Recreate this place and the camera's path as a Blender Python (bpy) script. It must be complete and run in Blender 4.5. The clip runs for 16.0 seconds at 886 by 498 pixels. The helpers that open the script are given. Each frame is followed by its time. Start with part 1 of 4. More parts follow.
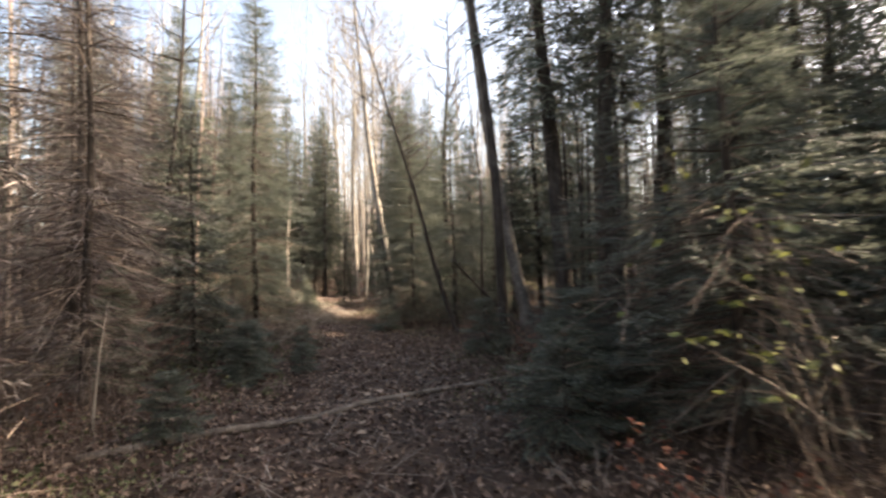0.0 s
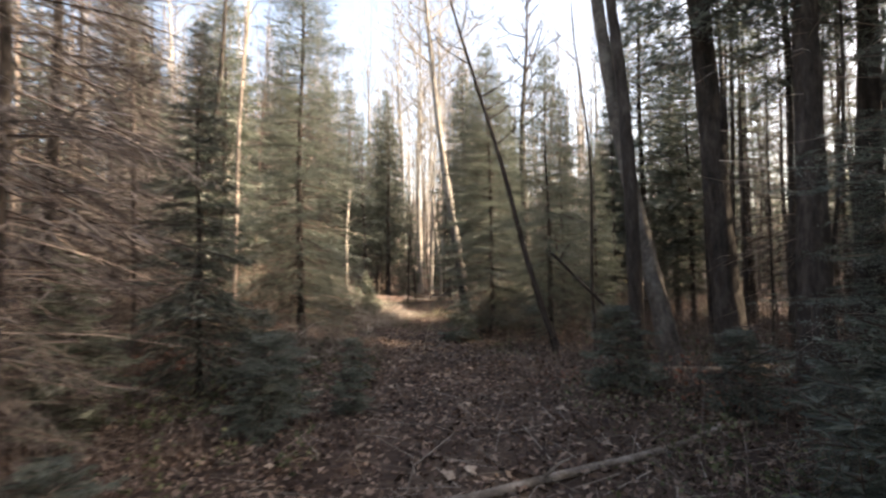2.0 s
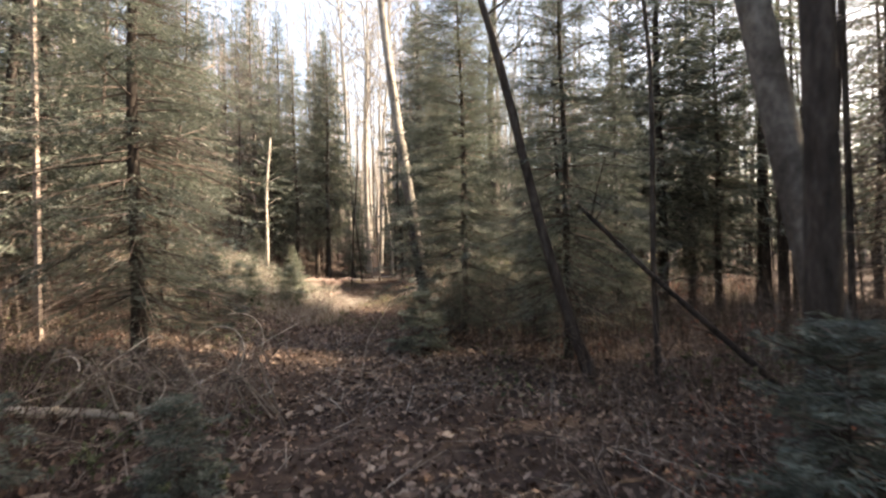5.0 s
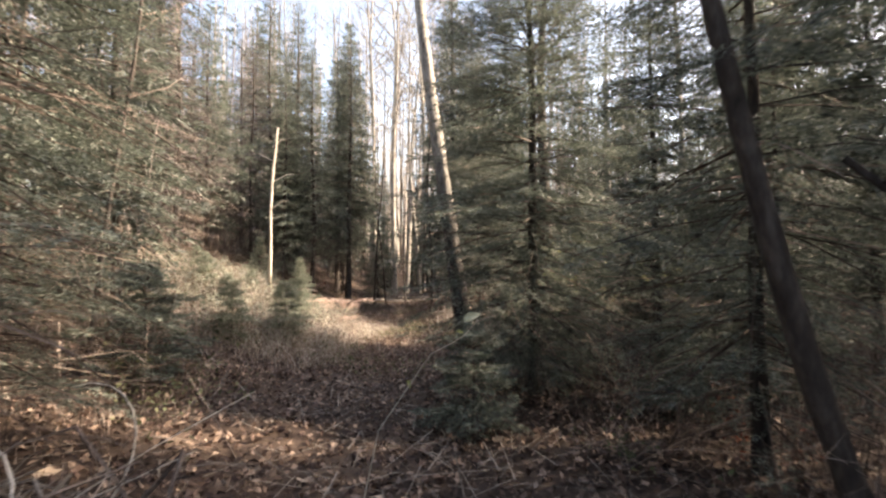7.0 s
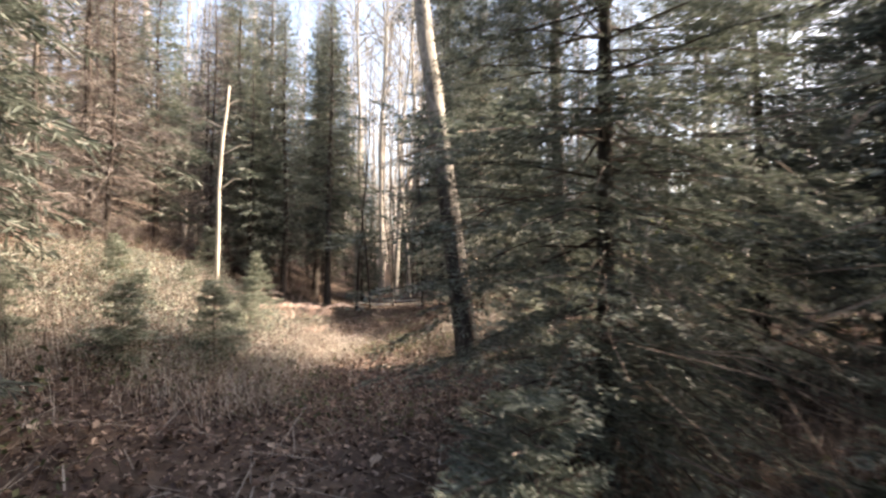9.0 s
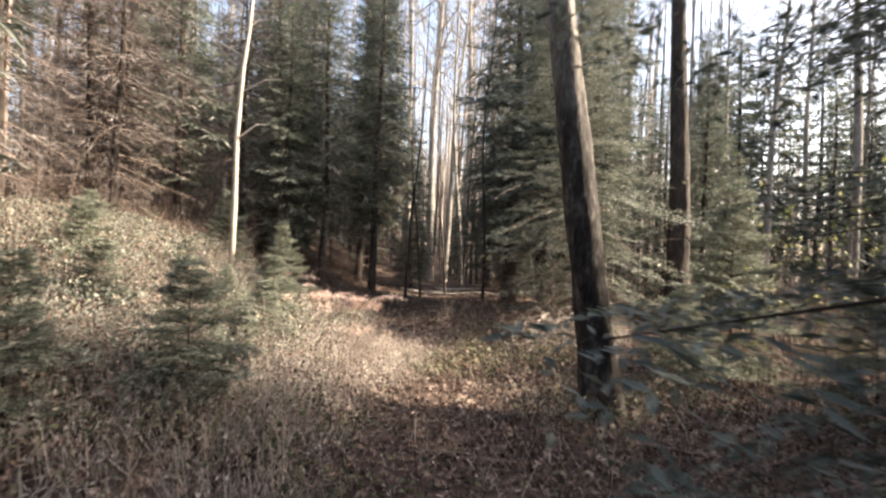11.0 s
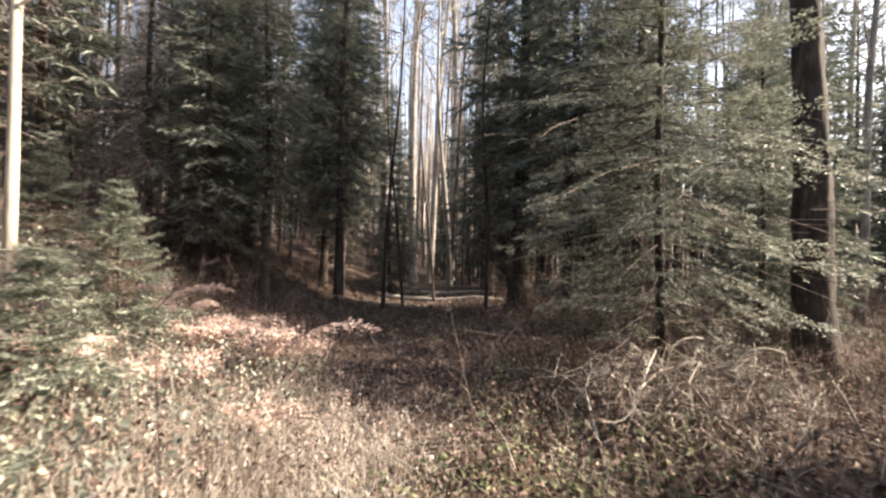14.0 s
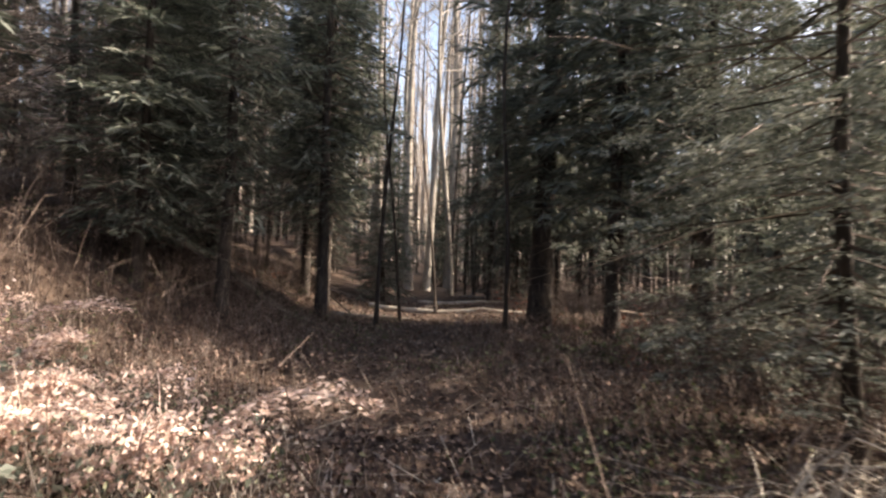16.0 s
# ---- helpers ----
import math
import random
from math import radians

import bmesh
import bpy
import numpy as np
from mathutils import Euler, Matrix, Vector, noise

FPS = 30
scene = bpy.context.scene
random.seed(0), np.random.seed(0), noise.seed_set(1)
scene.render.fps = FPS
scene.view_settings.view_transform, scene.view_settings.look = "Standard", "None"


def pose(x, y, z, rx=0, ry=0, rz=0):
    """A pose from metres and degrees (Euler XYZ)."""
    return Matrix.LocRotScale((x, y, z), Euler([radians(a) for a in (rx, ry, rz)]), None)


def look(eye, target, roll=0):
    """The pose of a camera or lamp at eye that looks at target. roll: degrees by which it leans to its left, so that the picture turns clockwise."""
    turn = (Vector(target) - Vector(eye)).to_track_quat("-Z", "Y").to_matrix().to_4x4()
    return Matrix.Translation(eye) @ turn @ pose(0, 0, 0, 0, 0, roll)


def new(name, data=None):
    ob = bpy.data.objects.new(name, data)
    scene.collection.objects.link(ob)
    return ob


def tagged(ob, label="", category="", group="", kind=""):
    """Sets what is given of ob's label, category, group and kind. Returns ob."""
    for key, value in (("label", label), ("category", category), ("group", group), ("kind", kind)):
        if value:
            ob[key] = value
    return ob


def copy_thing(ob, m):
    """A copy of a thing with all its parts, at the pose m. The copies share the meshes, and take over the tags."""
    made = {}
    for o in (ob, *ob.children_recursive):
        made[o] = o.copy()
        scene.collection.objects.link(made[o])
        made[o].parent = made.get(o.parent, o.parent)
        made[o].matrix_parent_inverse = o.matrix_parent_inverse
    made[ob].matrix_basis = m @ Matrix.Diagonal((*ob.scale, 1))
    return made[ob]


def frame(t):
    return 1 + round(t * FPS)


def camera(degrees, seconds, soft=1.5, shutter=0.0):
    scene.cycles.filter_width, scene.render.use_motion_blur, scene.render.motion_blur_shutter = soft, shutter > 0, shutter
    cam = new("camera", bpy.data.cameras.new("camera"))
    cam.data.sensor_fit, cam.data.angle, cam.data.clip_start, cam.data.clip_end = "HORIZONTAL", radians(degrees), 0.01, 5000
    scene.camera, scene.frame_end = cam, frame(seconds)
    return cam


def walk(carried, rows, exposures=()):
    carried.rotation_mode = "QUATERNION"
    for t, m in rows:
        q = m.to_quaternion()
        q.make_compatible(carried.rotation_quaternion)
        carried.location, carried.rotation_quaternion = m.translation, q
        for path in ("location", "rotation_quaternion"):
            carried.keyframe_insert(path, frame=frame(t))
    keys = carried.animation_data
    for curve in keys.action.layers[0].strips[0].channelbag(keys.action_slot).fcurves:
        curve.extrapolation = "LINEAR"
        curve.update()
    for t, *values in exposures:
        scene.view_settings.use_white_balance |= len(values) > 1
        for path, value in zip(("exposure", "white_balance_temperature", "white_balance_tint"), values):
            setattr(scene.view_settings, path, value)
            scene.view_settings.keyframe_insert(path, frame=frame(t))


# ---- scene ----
cam = camera(84.6, 16.0, soft=2.4, shutter=0.4)
METRES, EYE, TILT, LEAN, TURN = 19.0, 1.6, 2.5, 1.5, 0.0
ROWS = [
    (0.0, 0.0, 0.0, 0.0, -0.0, 0.0, 0.0),
    (0.5, -0.0092, 0.0399, -0.0055, 8.08, 0.44, -0.43),
    (1.0, -0.0156, 0.0726, -0.0071, 10.56, 0.45, -0.02),
    (1.5, -0.0227, 0.1048, -0.008, 12.94, 0.35, 0.12),
    (2.0, -0.029, 0.1375, -0.0092, 7.37, -0.28, -0.38),
    (2.5, -0.033, 0.1723, -0.0112, 1.54, -0.63, -0.65),
    (3.0, -0.0392, 0.2049, -0.0143, 0.76, -1.25, -1.28),
    (3.5, -0.0398, 0.2373, -0.0176, -4.91, -2.32, -1.6),
    (4.0, -0.0442, 0.2681, -0.0207, -7.07, -3.54, -2.05),
    (4.5, -0.0498, 0.2968, -0.0203, -5.75, -3.89, -2.28),
    (5.0, -0.0527, 0.331, -0.0229, 1.7, -2.88, -0.39),
    (7.5, -0.0789, 0.4976, -0.038, 4.87, -0.2, -1.28),
    (8.0, -0.0819, 0.5268, -0.0418, 3.63, 0.27, -1.57),
    (8.5, -0.0835, 0.5558, -0.0435, -0.21, 0.21, -1.34),
    (9.0, -0.0886, 0.5865, -0.0447, 3.7, -0.31, -1.66),
    (9.5, -0.0992, 0.6176, -0.0484, 7.89, -1.06, -2.72),
    (12.0, -0.1431, 0.7669, -0.057, 8.44, -3.18, -3.52),
    (12.5, -0.1466, 0.7947, -0.0599, 1.71, -3.4, -3.1),
    (13.0, -0.152, 0.8194, -0.0609, 2.93, -2.75, -2.68),
    (13.5, -0.16, 0.8469, -0.0633, 5.47, -2.48, -2.62),
    (14.0, -0.1636, 0.8756, -0.0663, 6.28, -2.31, -2.29),
    (14.5, -0.1699, 0.901, -0.0701, 0.76, -1.45, -2.57),
    (15.0, -0.178, 0.9244, -0.0716, 0.06, -1.9, -2.76),
    (15.5, -0.1826, 0.9502, -0.0714, 1.44, -1.95, -2.95),
    (16.0, -0.1902, 0.9746, -0.0747, 5.16, -1.52, -2.89),
]
walk(cam, [(t, pose(0, 0, EYE, TILT, LEAN, TURN) @ pose(METRES * x, METRES * y, METRES * z, 90 + pitch, roll, yaw)) for t, x, y, z, yaw, pitch, roll in ROWS],
     exposures=[(0.0, 2.08, 8500, 14), (2.5, 2.18, 8400, 14), (5.0, 2.3, 8400, 14), (8.0, 2.2, 7800, 14), (9.5, 2.28, 7700, 14), (12.0, 1.85, 7500, 13), (14.5, 1.9, 7400, 14), (16.0, 1.78, 7500, 15)])

# ---- light ----
SUN_EL, SUN_AZ = 37.0, 80.0  # degrees above the horizon; degrees clockwise from +y
world = bpy.data.worlds.new("sky")
scene.world = world
world.use_nodes = True
wn = world.node_tree
sky = wn.nodes.new("ShaderNodeTexSky")
sky.sky_type = "NISHITA"
sky.sun_disc = False
sky.sun_elevation, sky.sun_rotation = radians(SUN_EL), radians(SUN_AZ)
sky.air_density, sky.dust_density, sky.ozone_density = 1.0, 3.0, 1.0
wn.nodes["Background"].inputs["Strength"].default_value = 0.15
wn.links.new(sky.outputs["Color"], wn.nodes["Background"].inputs["Color"])
sun_data = bpy.data.lights.new("sun", "SUN")
sun_data.energy, sun_data.angle, sun_data.color = 5.0, radians(0.6), (1.0, 0.93, 0.84)
sun = new("sun", sun_data)
ca, sa = math.cos(radians(SUN_AZ)), math.sin(radians(SUN_AZ))
ce, se = math.cos(radians(SUN_EL)), math.sin(radians(SUN_EL))
sun.matrix_world = look((40 * sa * ce, 40 * ca * ce, 40 * se), (0, 0, 0))


# ---- materials ----
def material(name, stops, scale=6.0, rough=0.8, bump=0.3, island=0.25, detail_scale=60.0, stretch=(1, 1, 1), translucent=0.0, random_hue=0.0, spec=0.3):
    """Noise at two scales over a colour ramp, with relief and a shift from piece to piece."""
    m = bpy.data.materials.new(name)
    m.use_nodes = True
    nt = m.node_tree
    n, l = nt.nodes, nt.links
    bsdf = n["Principled BSDF"]
    bsdf.inputs["Roughness"].default_value = rough
    bsdf.inputs["Specular IOR Level"].default_value = spec
    tc = n.new("ShaderNodeTexCoord")
    mp = n.new("ShaderNodeMapping")
    mp.inputs["Scale"].default_value = stretch
    l.new(tc.outputs["Object"], mp.inputs["Vector"])
    big = n.new("ShaderNodeTexNoise")
    big.inputs["Scale"].default_value = scale
    big.inputs["Detail"].default_value = 4
    small = n.new("ShaderNodeTexNoise")
    small.inputs["Scale"].default_value = detail_scale
    small.inputs["Detail"].default_value = 3
    l.new(mp.outputs[0], big.inputs["Vector"])
    l.new(mp.outputs[0], small.inputs["Vector"])
    mix = n.new("ShaderNodeMix")
    mix.inputs[0].default_value = 0.4
    l.new(big.outputs["Fac"], mix.inputs[2])
    l.new(small.outputs["Fac"], mix.inputs[3])
    geo = n.new("ShaderNodeNewGeometry")
    shift = n.new("ShaderNodeMath")
    shift.operation = "MULTIPLY_ADD"
    shift.inputs[1].default_value = island * 2
    shift.inputs[2].default_value = -island
    l.new(geo.outputs["Random Per Island"], shift.inputs[0])
    add = n.new("ShaderNodeMath")
    l.new(mix.outputs[0], add.inputs[0])
    l.new(shift.outputs[0], add.inputs[1])
    ramp = n.new("ShaderNodeValToRGB")
    while len(ramp.color_ramp.elements) < len(stops):
        ramp.color_ramp.elements.new(0.5)
    for e, (p, c) in zip(ramp.color_ramp.elements, stops):
        e.position, e.color = p, (*c, 1)
    l.new(add.outputs[0], ramp.inputs[0])
    col = ramp.outputs["Color"]
    if random_hue:
        info = n.new("ShaderNodeObjectInfo")
        hue = n.new("ShaderNodeHueSaturation")
        val = n.new("ShaderNodeMath")
        val.operation = "MULTIPLY_ADD"
        val.inputs[1].default_value, val.inputs[2].default_value = random_hue, 1 - random_hue / 2
        l.new(info.outputs["Random"], val.inputs[0])
        l.new(val.outputs[0], hue.inputs["Value"])
        l.new(col, hue.inputs["Color"])
        col = hue.outputs["Color"]
    l.new(col, bsdf.inputs["Base Color"])
    if bump:
        b = n.new("ShaderNodeBump")
        b.inputs["Strength"].default_value = bump
        b.inputs["Distance"].default_value = 0.02
        l.new(mix.outputs[0], b.inputs["Height"])
        l.new(b.outputs[0], bsdf.inputs["Normal"])
    if translucent:
        tr = n.new("ShaderNodeBsdfTranslucent")
        l.new(col, tr.inputs["Color"])
        ms = n.new("ShaderNodeMixShader")
        ms.inputs[0].default_value = translucent
        l.new(bsdf.outputs[0], ms.inputs[1])
        l.new(tr.outputs[0], ms.inputs[2])
        l.new(ms.outputs[0], n["Material Output"].inputs["Surface"])
    return m


SOIL = material("forest_soil", [(0.3, (0.018, 0.011, 0.008)), (0.5, (0.055, 0.036, 0.027)), (0.7, (0.12, 0.085, 0.062))], 1.6, 0.95, 1.0, 0.0, 26.0)
LITTER = material("dry_leaf_litter", [(0.2, (0.035, 0.02, 0.016)), (0.5, (0.11, 0.068, 0.052)), (0.85, (0.34, 0.25, 0.195))], 3.0, 0.65, 0.1, 0.38, 40.0, translucent=0.15)
NEEDLE = material("spruce_needles", [(0.2, (0.053, 0.067, 0.053)), (0.5, (0.113, 0.133, 0.106)), (0.8, (0.23, 0.25, 0.205))], 1.2, 0.5, 0, 0.34, 30.0, translucent=0.35, random_hue=0.5, spec=0.5)
DULL = material("dying_spruce_needles", [(0.2, (0.06, 0.048, 0.043)), (0.5, (0.142, 0.123, 0.114)), (0.8, (0.29, 0.255, 0.238))], 1.2, 0.68, 0, 0.3, 30.0, translucent=0.15, random_hue=0.4, spec=0.2)
YOUNG = material("young_fir_needles", [(0.2, (0.088, 0.104, 0.08)), (0.5, (0.18, 0.2, 0.156)), (0.8, (0.33, 0.345, 0.28))], 1.5, 0.68, 0, 0.32, 30.0, translucent=0.3, random_hue=0.35, spec=0.2)
BARK = material("rough_grey_brown_bark", [(0.32, (0.014, 0.011, 0.009)), (0.5, (0.048, 0.038, 0.032)), (0.75, (0.125, 0.106, 0.092))], 9.0, 0.9, 1.0, 0.0, 34.0, stretch=(1, 1, 0.3), random_hue=0.4)
PALE = material("pale_poplar_bark", [(0.28, (0.05, 0.043, 0.037)), (0.42, (0.19, 0.17, 0.148)), (0.7, (0.42, 0.39, 0.345))], 5.0, 0.8, 0.5, 0.0, 28.0, stretch=(1, 1, 0.45), random_hue=0.5)
FURROWED = material("furrowed_poplar_bark", [(0.36, (0.01, 0.0085, 0.0075)), (0.52, (0.04, 0.034, 0.03)), (0.74, (0.2, 0.18, 0.16))], 11.0, 0.9, 1.0, 0.0, 38.0, stretch=(1, 1, 0.4))


def weathering_up(name, foot, upper, lo, hi):
    """Bark that turns from one material at the foot to another higher up the stem."""
    m = foot.copy()
    m.name = name
    nt = m.node_tree
    n, l = nt.nodes, nt.links
    ramps = [k for k in n if k.type == "VALTORGB"]
    second = n.new("ShaderNodeValToRGB")
    src = [k for k in upper.node_tree.nodes if k.type == "VALTORGB"][0]
    while len(second.color_ramp.elements) < len(src.color_ramp.elements):
        second.color_ramp.elements.new(0.5)
    for e, o in zip(second.color_ramp.elements, src.color_ramp.elements):
        e.position, e.color = o.position, o.color
    l.new(ramps[0].inputs[0].links[0].from_socket, second.inputs[0])
    tc = [k for k in n if k.type == "TEX_COORD"][0]
    sep = n.new("ShaderNodeSeparateXYZ")
    l.new(tc.outputs["Object"], sep.inputs[0])
    patch = n.new("ShaderNodeTexNoise")
    patch.inputs["Scale"].default_value = 2.2
    l.new(tc.outputs["Object"], patch.inputs["Vector"])
    wave = n.new("ShaderNodeMath")
    wave.operation = "MULTIPLY_ADD"
    wave.inputs[1].default_value = 2.0
    l.new(patch.outputs["Fac"], wave.inputs[0])
    l.new(sep.outputs["Z"], wave.inputs[2])
    rise = n.new("ShaderNodeMapRange")
    rise.inputs["From Min"].default_value, rise.inputs["From Max"].default_value = lo + 1.0, hi + 1.0
    l.new(wave.outputs[0], rise.inputs["Value"])
    mix = n.new("ShaderNodeMix")
    mix.data_type = "RGBA"
    l.new(rise.outputs[0], mix.inputs["Factor"])
    l.new(ramps[0].outputs["Color"], mix.inputs[6])
    l.new(second.outputs["Color"], mix.inputs[7])
    l.new(mix.outputs[2], n["Principled BSDF"].inputs["Base Color"])
    return m


POPLARBARK = weathering_up("poplar_bark_pale_above", FURROWED, PALE, 2.2, 4.2)
GREYBARK = material("smooth_grey_bark", [(0.3, (0.04, 0.034, 0.03)), (0.5, (0.12, 0.104, 0.09)), (0.75, (0.28, 0.25, 0.22))], 5.0, 0.85, 0.7, 0.0, 24.0, stretch=(1, 1, 0.6))
FARBARK = material("distant_pale_stems", [(0.3, (0.13, 0.112, 0.1)), (0.5, (0.28, 0.245, 0.215)), (0.75, (0.5, 0.45, 0.4))], 2.0, 0.85, 0, 0.3, 10.0)
DEADWOOD = material("weathered_dead_wood", [(0.3, (0.06, 0.048, 0.038)), (0.5, (0.17, 0.14, 0.115)), (0.75, (0.4, 0.35, 0.3))], 6.0, 0.85, 0.6, 0.12, 45.0)
TWIG = material("dry_brown_twigs", [(0.25, (0.04, 0.028, 0.023)), (0.5, (0.12, 0.088, 0.073)), (0.8, (0.32, 0.26, 0.22))], 6.0, 0.85, 0, 0.3, 40.0, random_hue=0.4)
GRASS = material("dry_straw_grass", [(0.2, (0.17, 0.135, 0.105)), (0.5, (0.35, 0.305, 0.26)), (0.8, (0.57, 0.52, 0.46))], 1.0, 0.75, 0, 0.34, 30.0, translucent=0.25)
HERB = material("low_green_herbs", [(0.2, (0.035, 0.045, 0.022)), (0.5, (0.085, 0.1, 0.045)), (0.8, (0.2, 0.2, 0.11))], 2.0, 0.6, 0, 0.3, 30.0, translucent=0.2)
PINKFERN = material("faded_pink_brown_fern", [(0.2, (0.4, 0.27, 0.22)), (0.5, (0.6, 0.45, 0.385)), (0.8, (0.8, 0.67, 0.6))], 4.0, 0.7, 0, 0.3, 30.0, translucent=0.25)
# Lighter than NEEDLE: sunlight on the glade's boughs is put into the colour.
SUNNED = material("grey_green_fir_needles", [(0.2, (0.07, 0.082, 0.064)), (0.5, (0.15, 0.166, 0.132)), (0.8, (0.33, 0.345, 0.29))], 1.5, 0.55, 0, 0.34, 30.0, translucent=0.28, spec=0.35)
BLEACHED = material("bleached_bare_wood", [(0.25, (0.16, 0.13, 0.1)), (0.45, (0.4, 0.355, 0.295)), (0.75, (0.62, 0.575, 0.5))], 5.0, 0.7, 0.3, 0.0, 40.0, stretch=(1, 1, 0.2))
LEAFBROWN = material("curled_brown_leaf", [(0.2, (0.07, 0.04, 0.03)), (0.5, (0.16, 0.1, 0.075)), (0.8, (0.28, 0.19, 0.14))], 18.0, 0.65, 0.3, 0.2, 90.0, translucent=0.15, random_hue=0.6)
LEAFTAN = material("dry_tan_leaf", [(0.2, (0.18, 0.125, 0.09)), (0.5, (0.34, 0.26, 0.2)), (0.8, (0.5, 0.42, 0.34))], 18.0, 0.65, 0.3, 0.2, 90.0, translucent=0.2, random_hue=0.6)
PALELEAF = material("pale_grey_green_leaf", [(0.2, (0.25, 0.27, 0.17)), (0.5, (0.42, 0.43, 0.3)), (0.8, (0.6, 0.6, 0.46))], 20.0, 0.6, 0.2, 0.1, 90.0, translucent=0.3)
# Withered brown, darkened below LITTER to carry the glade's dappled shade.
WEEDLEAF = material("withered_weed_leaves", [(0.2, (0.03, 0.018, 0.015)), (0.5, (0.094, 0.056, 0.045)), (0.82, (0.27, 0.185, 0.15))], 2.0, 0.75, 0, 0.36, 30.0, translucent=0.15)
LEAFGREEN = material("late_green_leaves", [(0.2, (0.09, 0.11, 0.035)), (0.5, (0.21, 0.23, 0.085)), (0.8, (0.4, 0.4, 0.2))], 4.0, 0.6, 0, 0.3, 30.0, translucent=0.3)
REDLEAF = material("russet_shrub_leaves", [(0.2, (0.11, 0.035, 0.025)), (0.5, (0.24, 0.085, 0.055)), (0.8, (0.4, 0.19, 0.12))], 4.0, 0.7, 0, 0.3, 30.0, translucent=0.2)


# ---- geometry helpers ----
class Geo:
    """Vertices and faces gathered in bulk."""

    def __init__(self):
        self.v, self.f, self.n = [], [], 0

    def add(self, verts, faces):
        self.v.append(np.asarray(verts, dtype=np.float64))
        self.f += [[i + self.n for i in q] for q in faces]
        self.n += len(verts)

    def add_quads(self, verts):
        """verts: (k, 4, 3), k loose four-cornered blades."""
        k = len(verts)
        self.v.append(verts.reshape(-1, 3))
        self.f += (np.arange(4 * k).reshape(k, 4) + self.n).tolist()
        self.n += 4 * k

    def tube(self, pts, radii, sides=6, cap=True):
        pts = np.asarray(pts, dtype=np.float64)
        d = np.gradient(pts, axis=0)
        d /= np.linalg.norm(d, axis=1)[:, None] + 1e-9
        ref = np.array([1.0, 0, 0]) if abs(d[0][0]) < 0.8 else np.array([0, 1.0, 0])
        a = np.cross(d, ref)
        a /= np.linalg.norm(a, axis=1)[:, None] + 1e-9
        b = np.cross(d, a)
        ang = np.arange(sides) * 2 * math.pi / sides
        ring = np.cos(ang)[None, :, None] * a[:, None, :] + np.sin(ang)[None, :, None] * b[:, None, :]
        r = np.asarray(radii, dtype=np.float64)
        r = r[:, None, None] if r.ndim == 1 else r[:, :, None]
        verts = (pts[:, None, :] + ring * r).reshape(-1, 3)
        faces = []
        for i in range(len(pts) - 1):
            for j in range(sides):
                k = (j + 1) % sides
                faces.append((i * sides + j, (i + 1) * sides + j, (i + 1) * sides + k, i * sides + k))
        if cap:
            faces.append(tuple(range(sides)))
            faces.append(tuple(range((len(pts) - 1) * sides, len(pts) * sides))[::-1])
        self.add(verts, faces)

    def mesh(self, name, mat, smooth=False):
        me = bpy.data.meshes.new(name)
        me.from_pydata(np.concatenate(self.v).tolist() if self.v else [], [], self.f)
        me.materials.append(mat)
        if smooth:
            me.shade_smooth()
        me.update()
        return me


def part(name, geo, mat, parent, label="", smooth=False):
    ob = new(name, geo.mesh(name, mat, smooth))
    ob.parent = parent
    if label:
        ob["label"] = label
    return ob


def rough(x, y, s, seed=0.0):
    return noise.noise((x * s, y * s, seed))


def step(a, b, v):
    u = min(1.0, max(0.0, (v - a) / (b - a)))
    return u * u * (3 - 2 * u)


def path_x(y):
    """The middle line of the trodden way."""
    return -0.19 * y


def ground_z(x, y):
    z = 0.08 * step(0, 8, y) - 0.2 * step(9, 19, y)
    z += 2.0 * step(-5.6, -14.0, x) * step(13, 23, y)
    z += 0.35 * step(-2.5, -6, x) * step(6, 14, y) * (1 - step(16, 24, y))
    z += 0.75 * step(-4.6, -7.2, x) * step(15, 18.2, y) * (1 - step(26, 29.5, y)) * (1 - step(19.4, 21.8, y) * (1 - step(-6.8, -9.2, x)))
    off = abs(x - path_x(y))
    z += 0.10 * step(0.9, 2.5, off) * (0.6 + rough(x, y, 0.5, 3.0))
    z += 0.07 * rough(x, y, 0.9, 1.0) + 0.025 * rough(x, y, 3.1, 2.0)
    z += 1.2 * rough(x, y, 0.03, 5.0) * step(25, 60, math.hypot(x, y - 10))
    return z


# ---- ground ----
def axis(lo, hi, fine_lo, fine_hi, fine):
    mid = list(np.arange(fine_lo, fine_hi + 1e-6, fine))
    up, down, s = [], [], fine
    while (up or mid)[-1] < hi:
        s *= 1.22
        up.append((up or mid)[-1] + s)
    s = fine
    while (down[-1] if down else mid[0]) > lo:
        s *= 1.22
        down.append((down[-1] if down else mid[0]) - s)
    return down[::-1] + mid + up


gx, gy = axis(-700, 700, -11, 9, 0.14), axis(-700, 700, -2, 30, 0.14)
gv = [(x, y, ground_z(x, y)) for y in gy for x in gx]
nx = len(gx)
gf = [(j * nx + i, j * nx + i + 1, (j + 1) * nx + i + 1, (j + 1) * nx + i) for j in range(len(gy) - 1) for i in range(nx - 1)]
g = Geo()
g.add(gv, gf)
ground = new("ground", g.mesh("ground", SOIL, True))
tagged(ground, "brown forest floor of soil and rotted leaves", "ground", kind="structure")


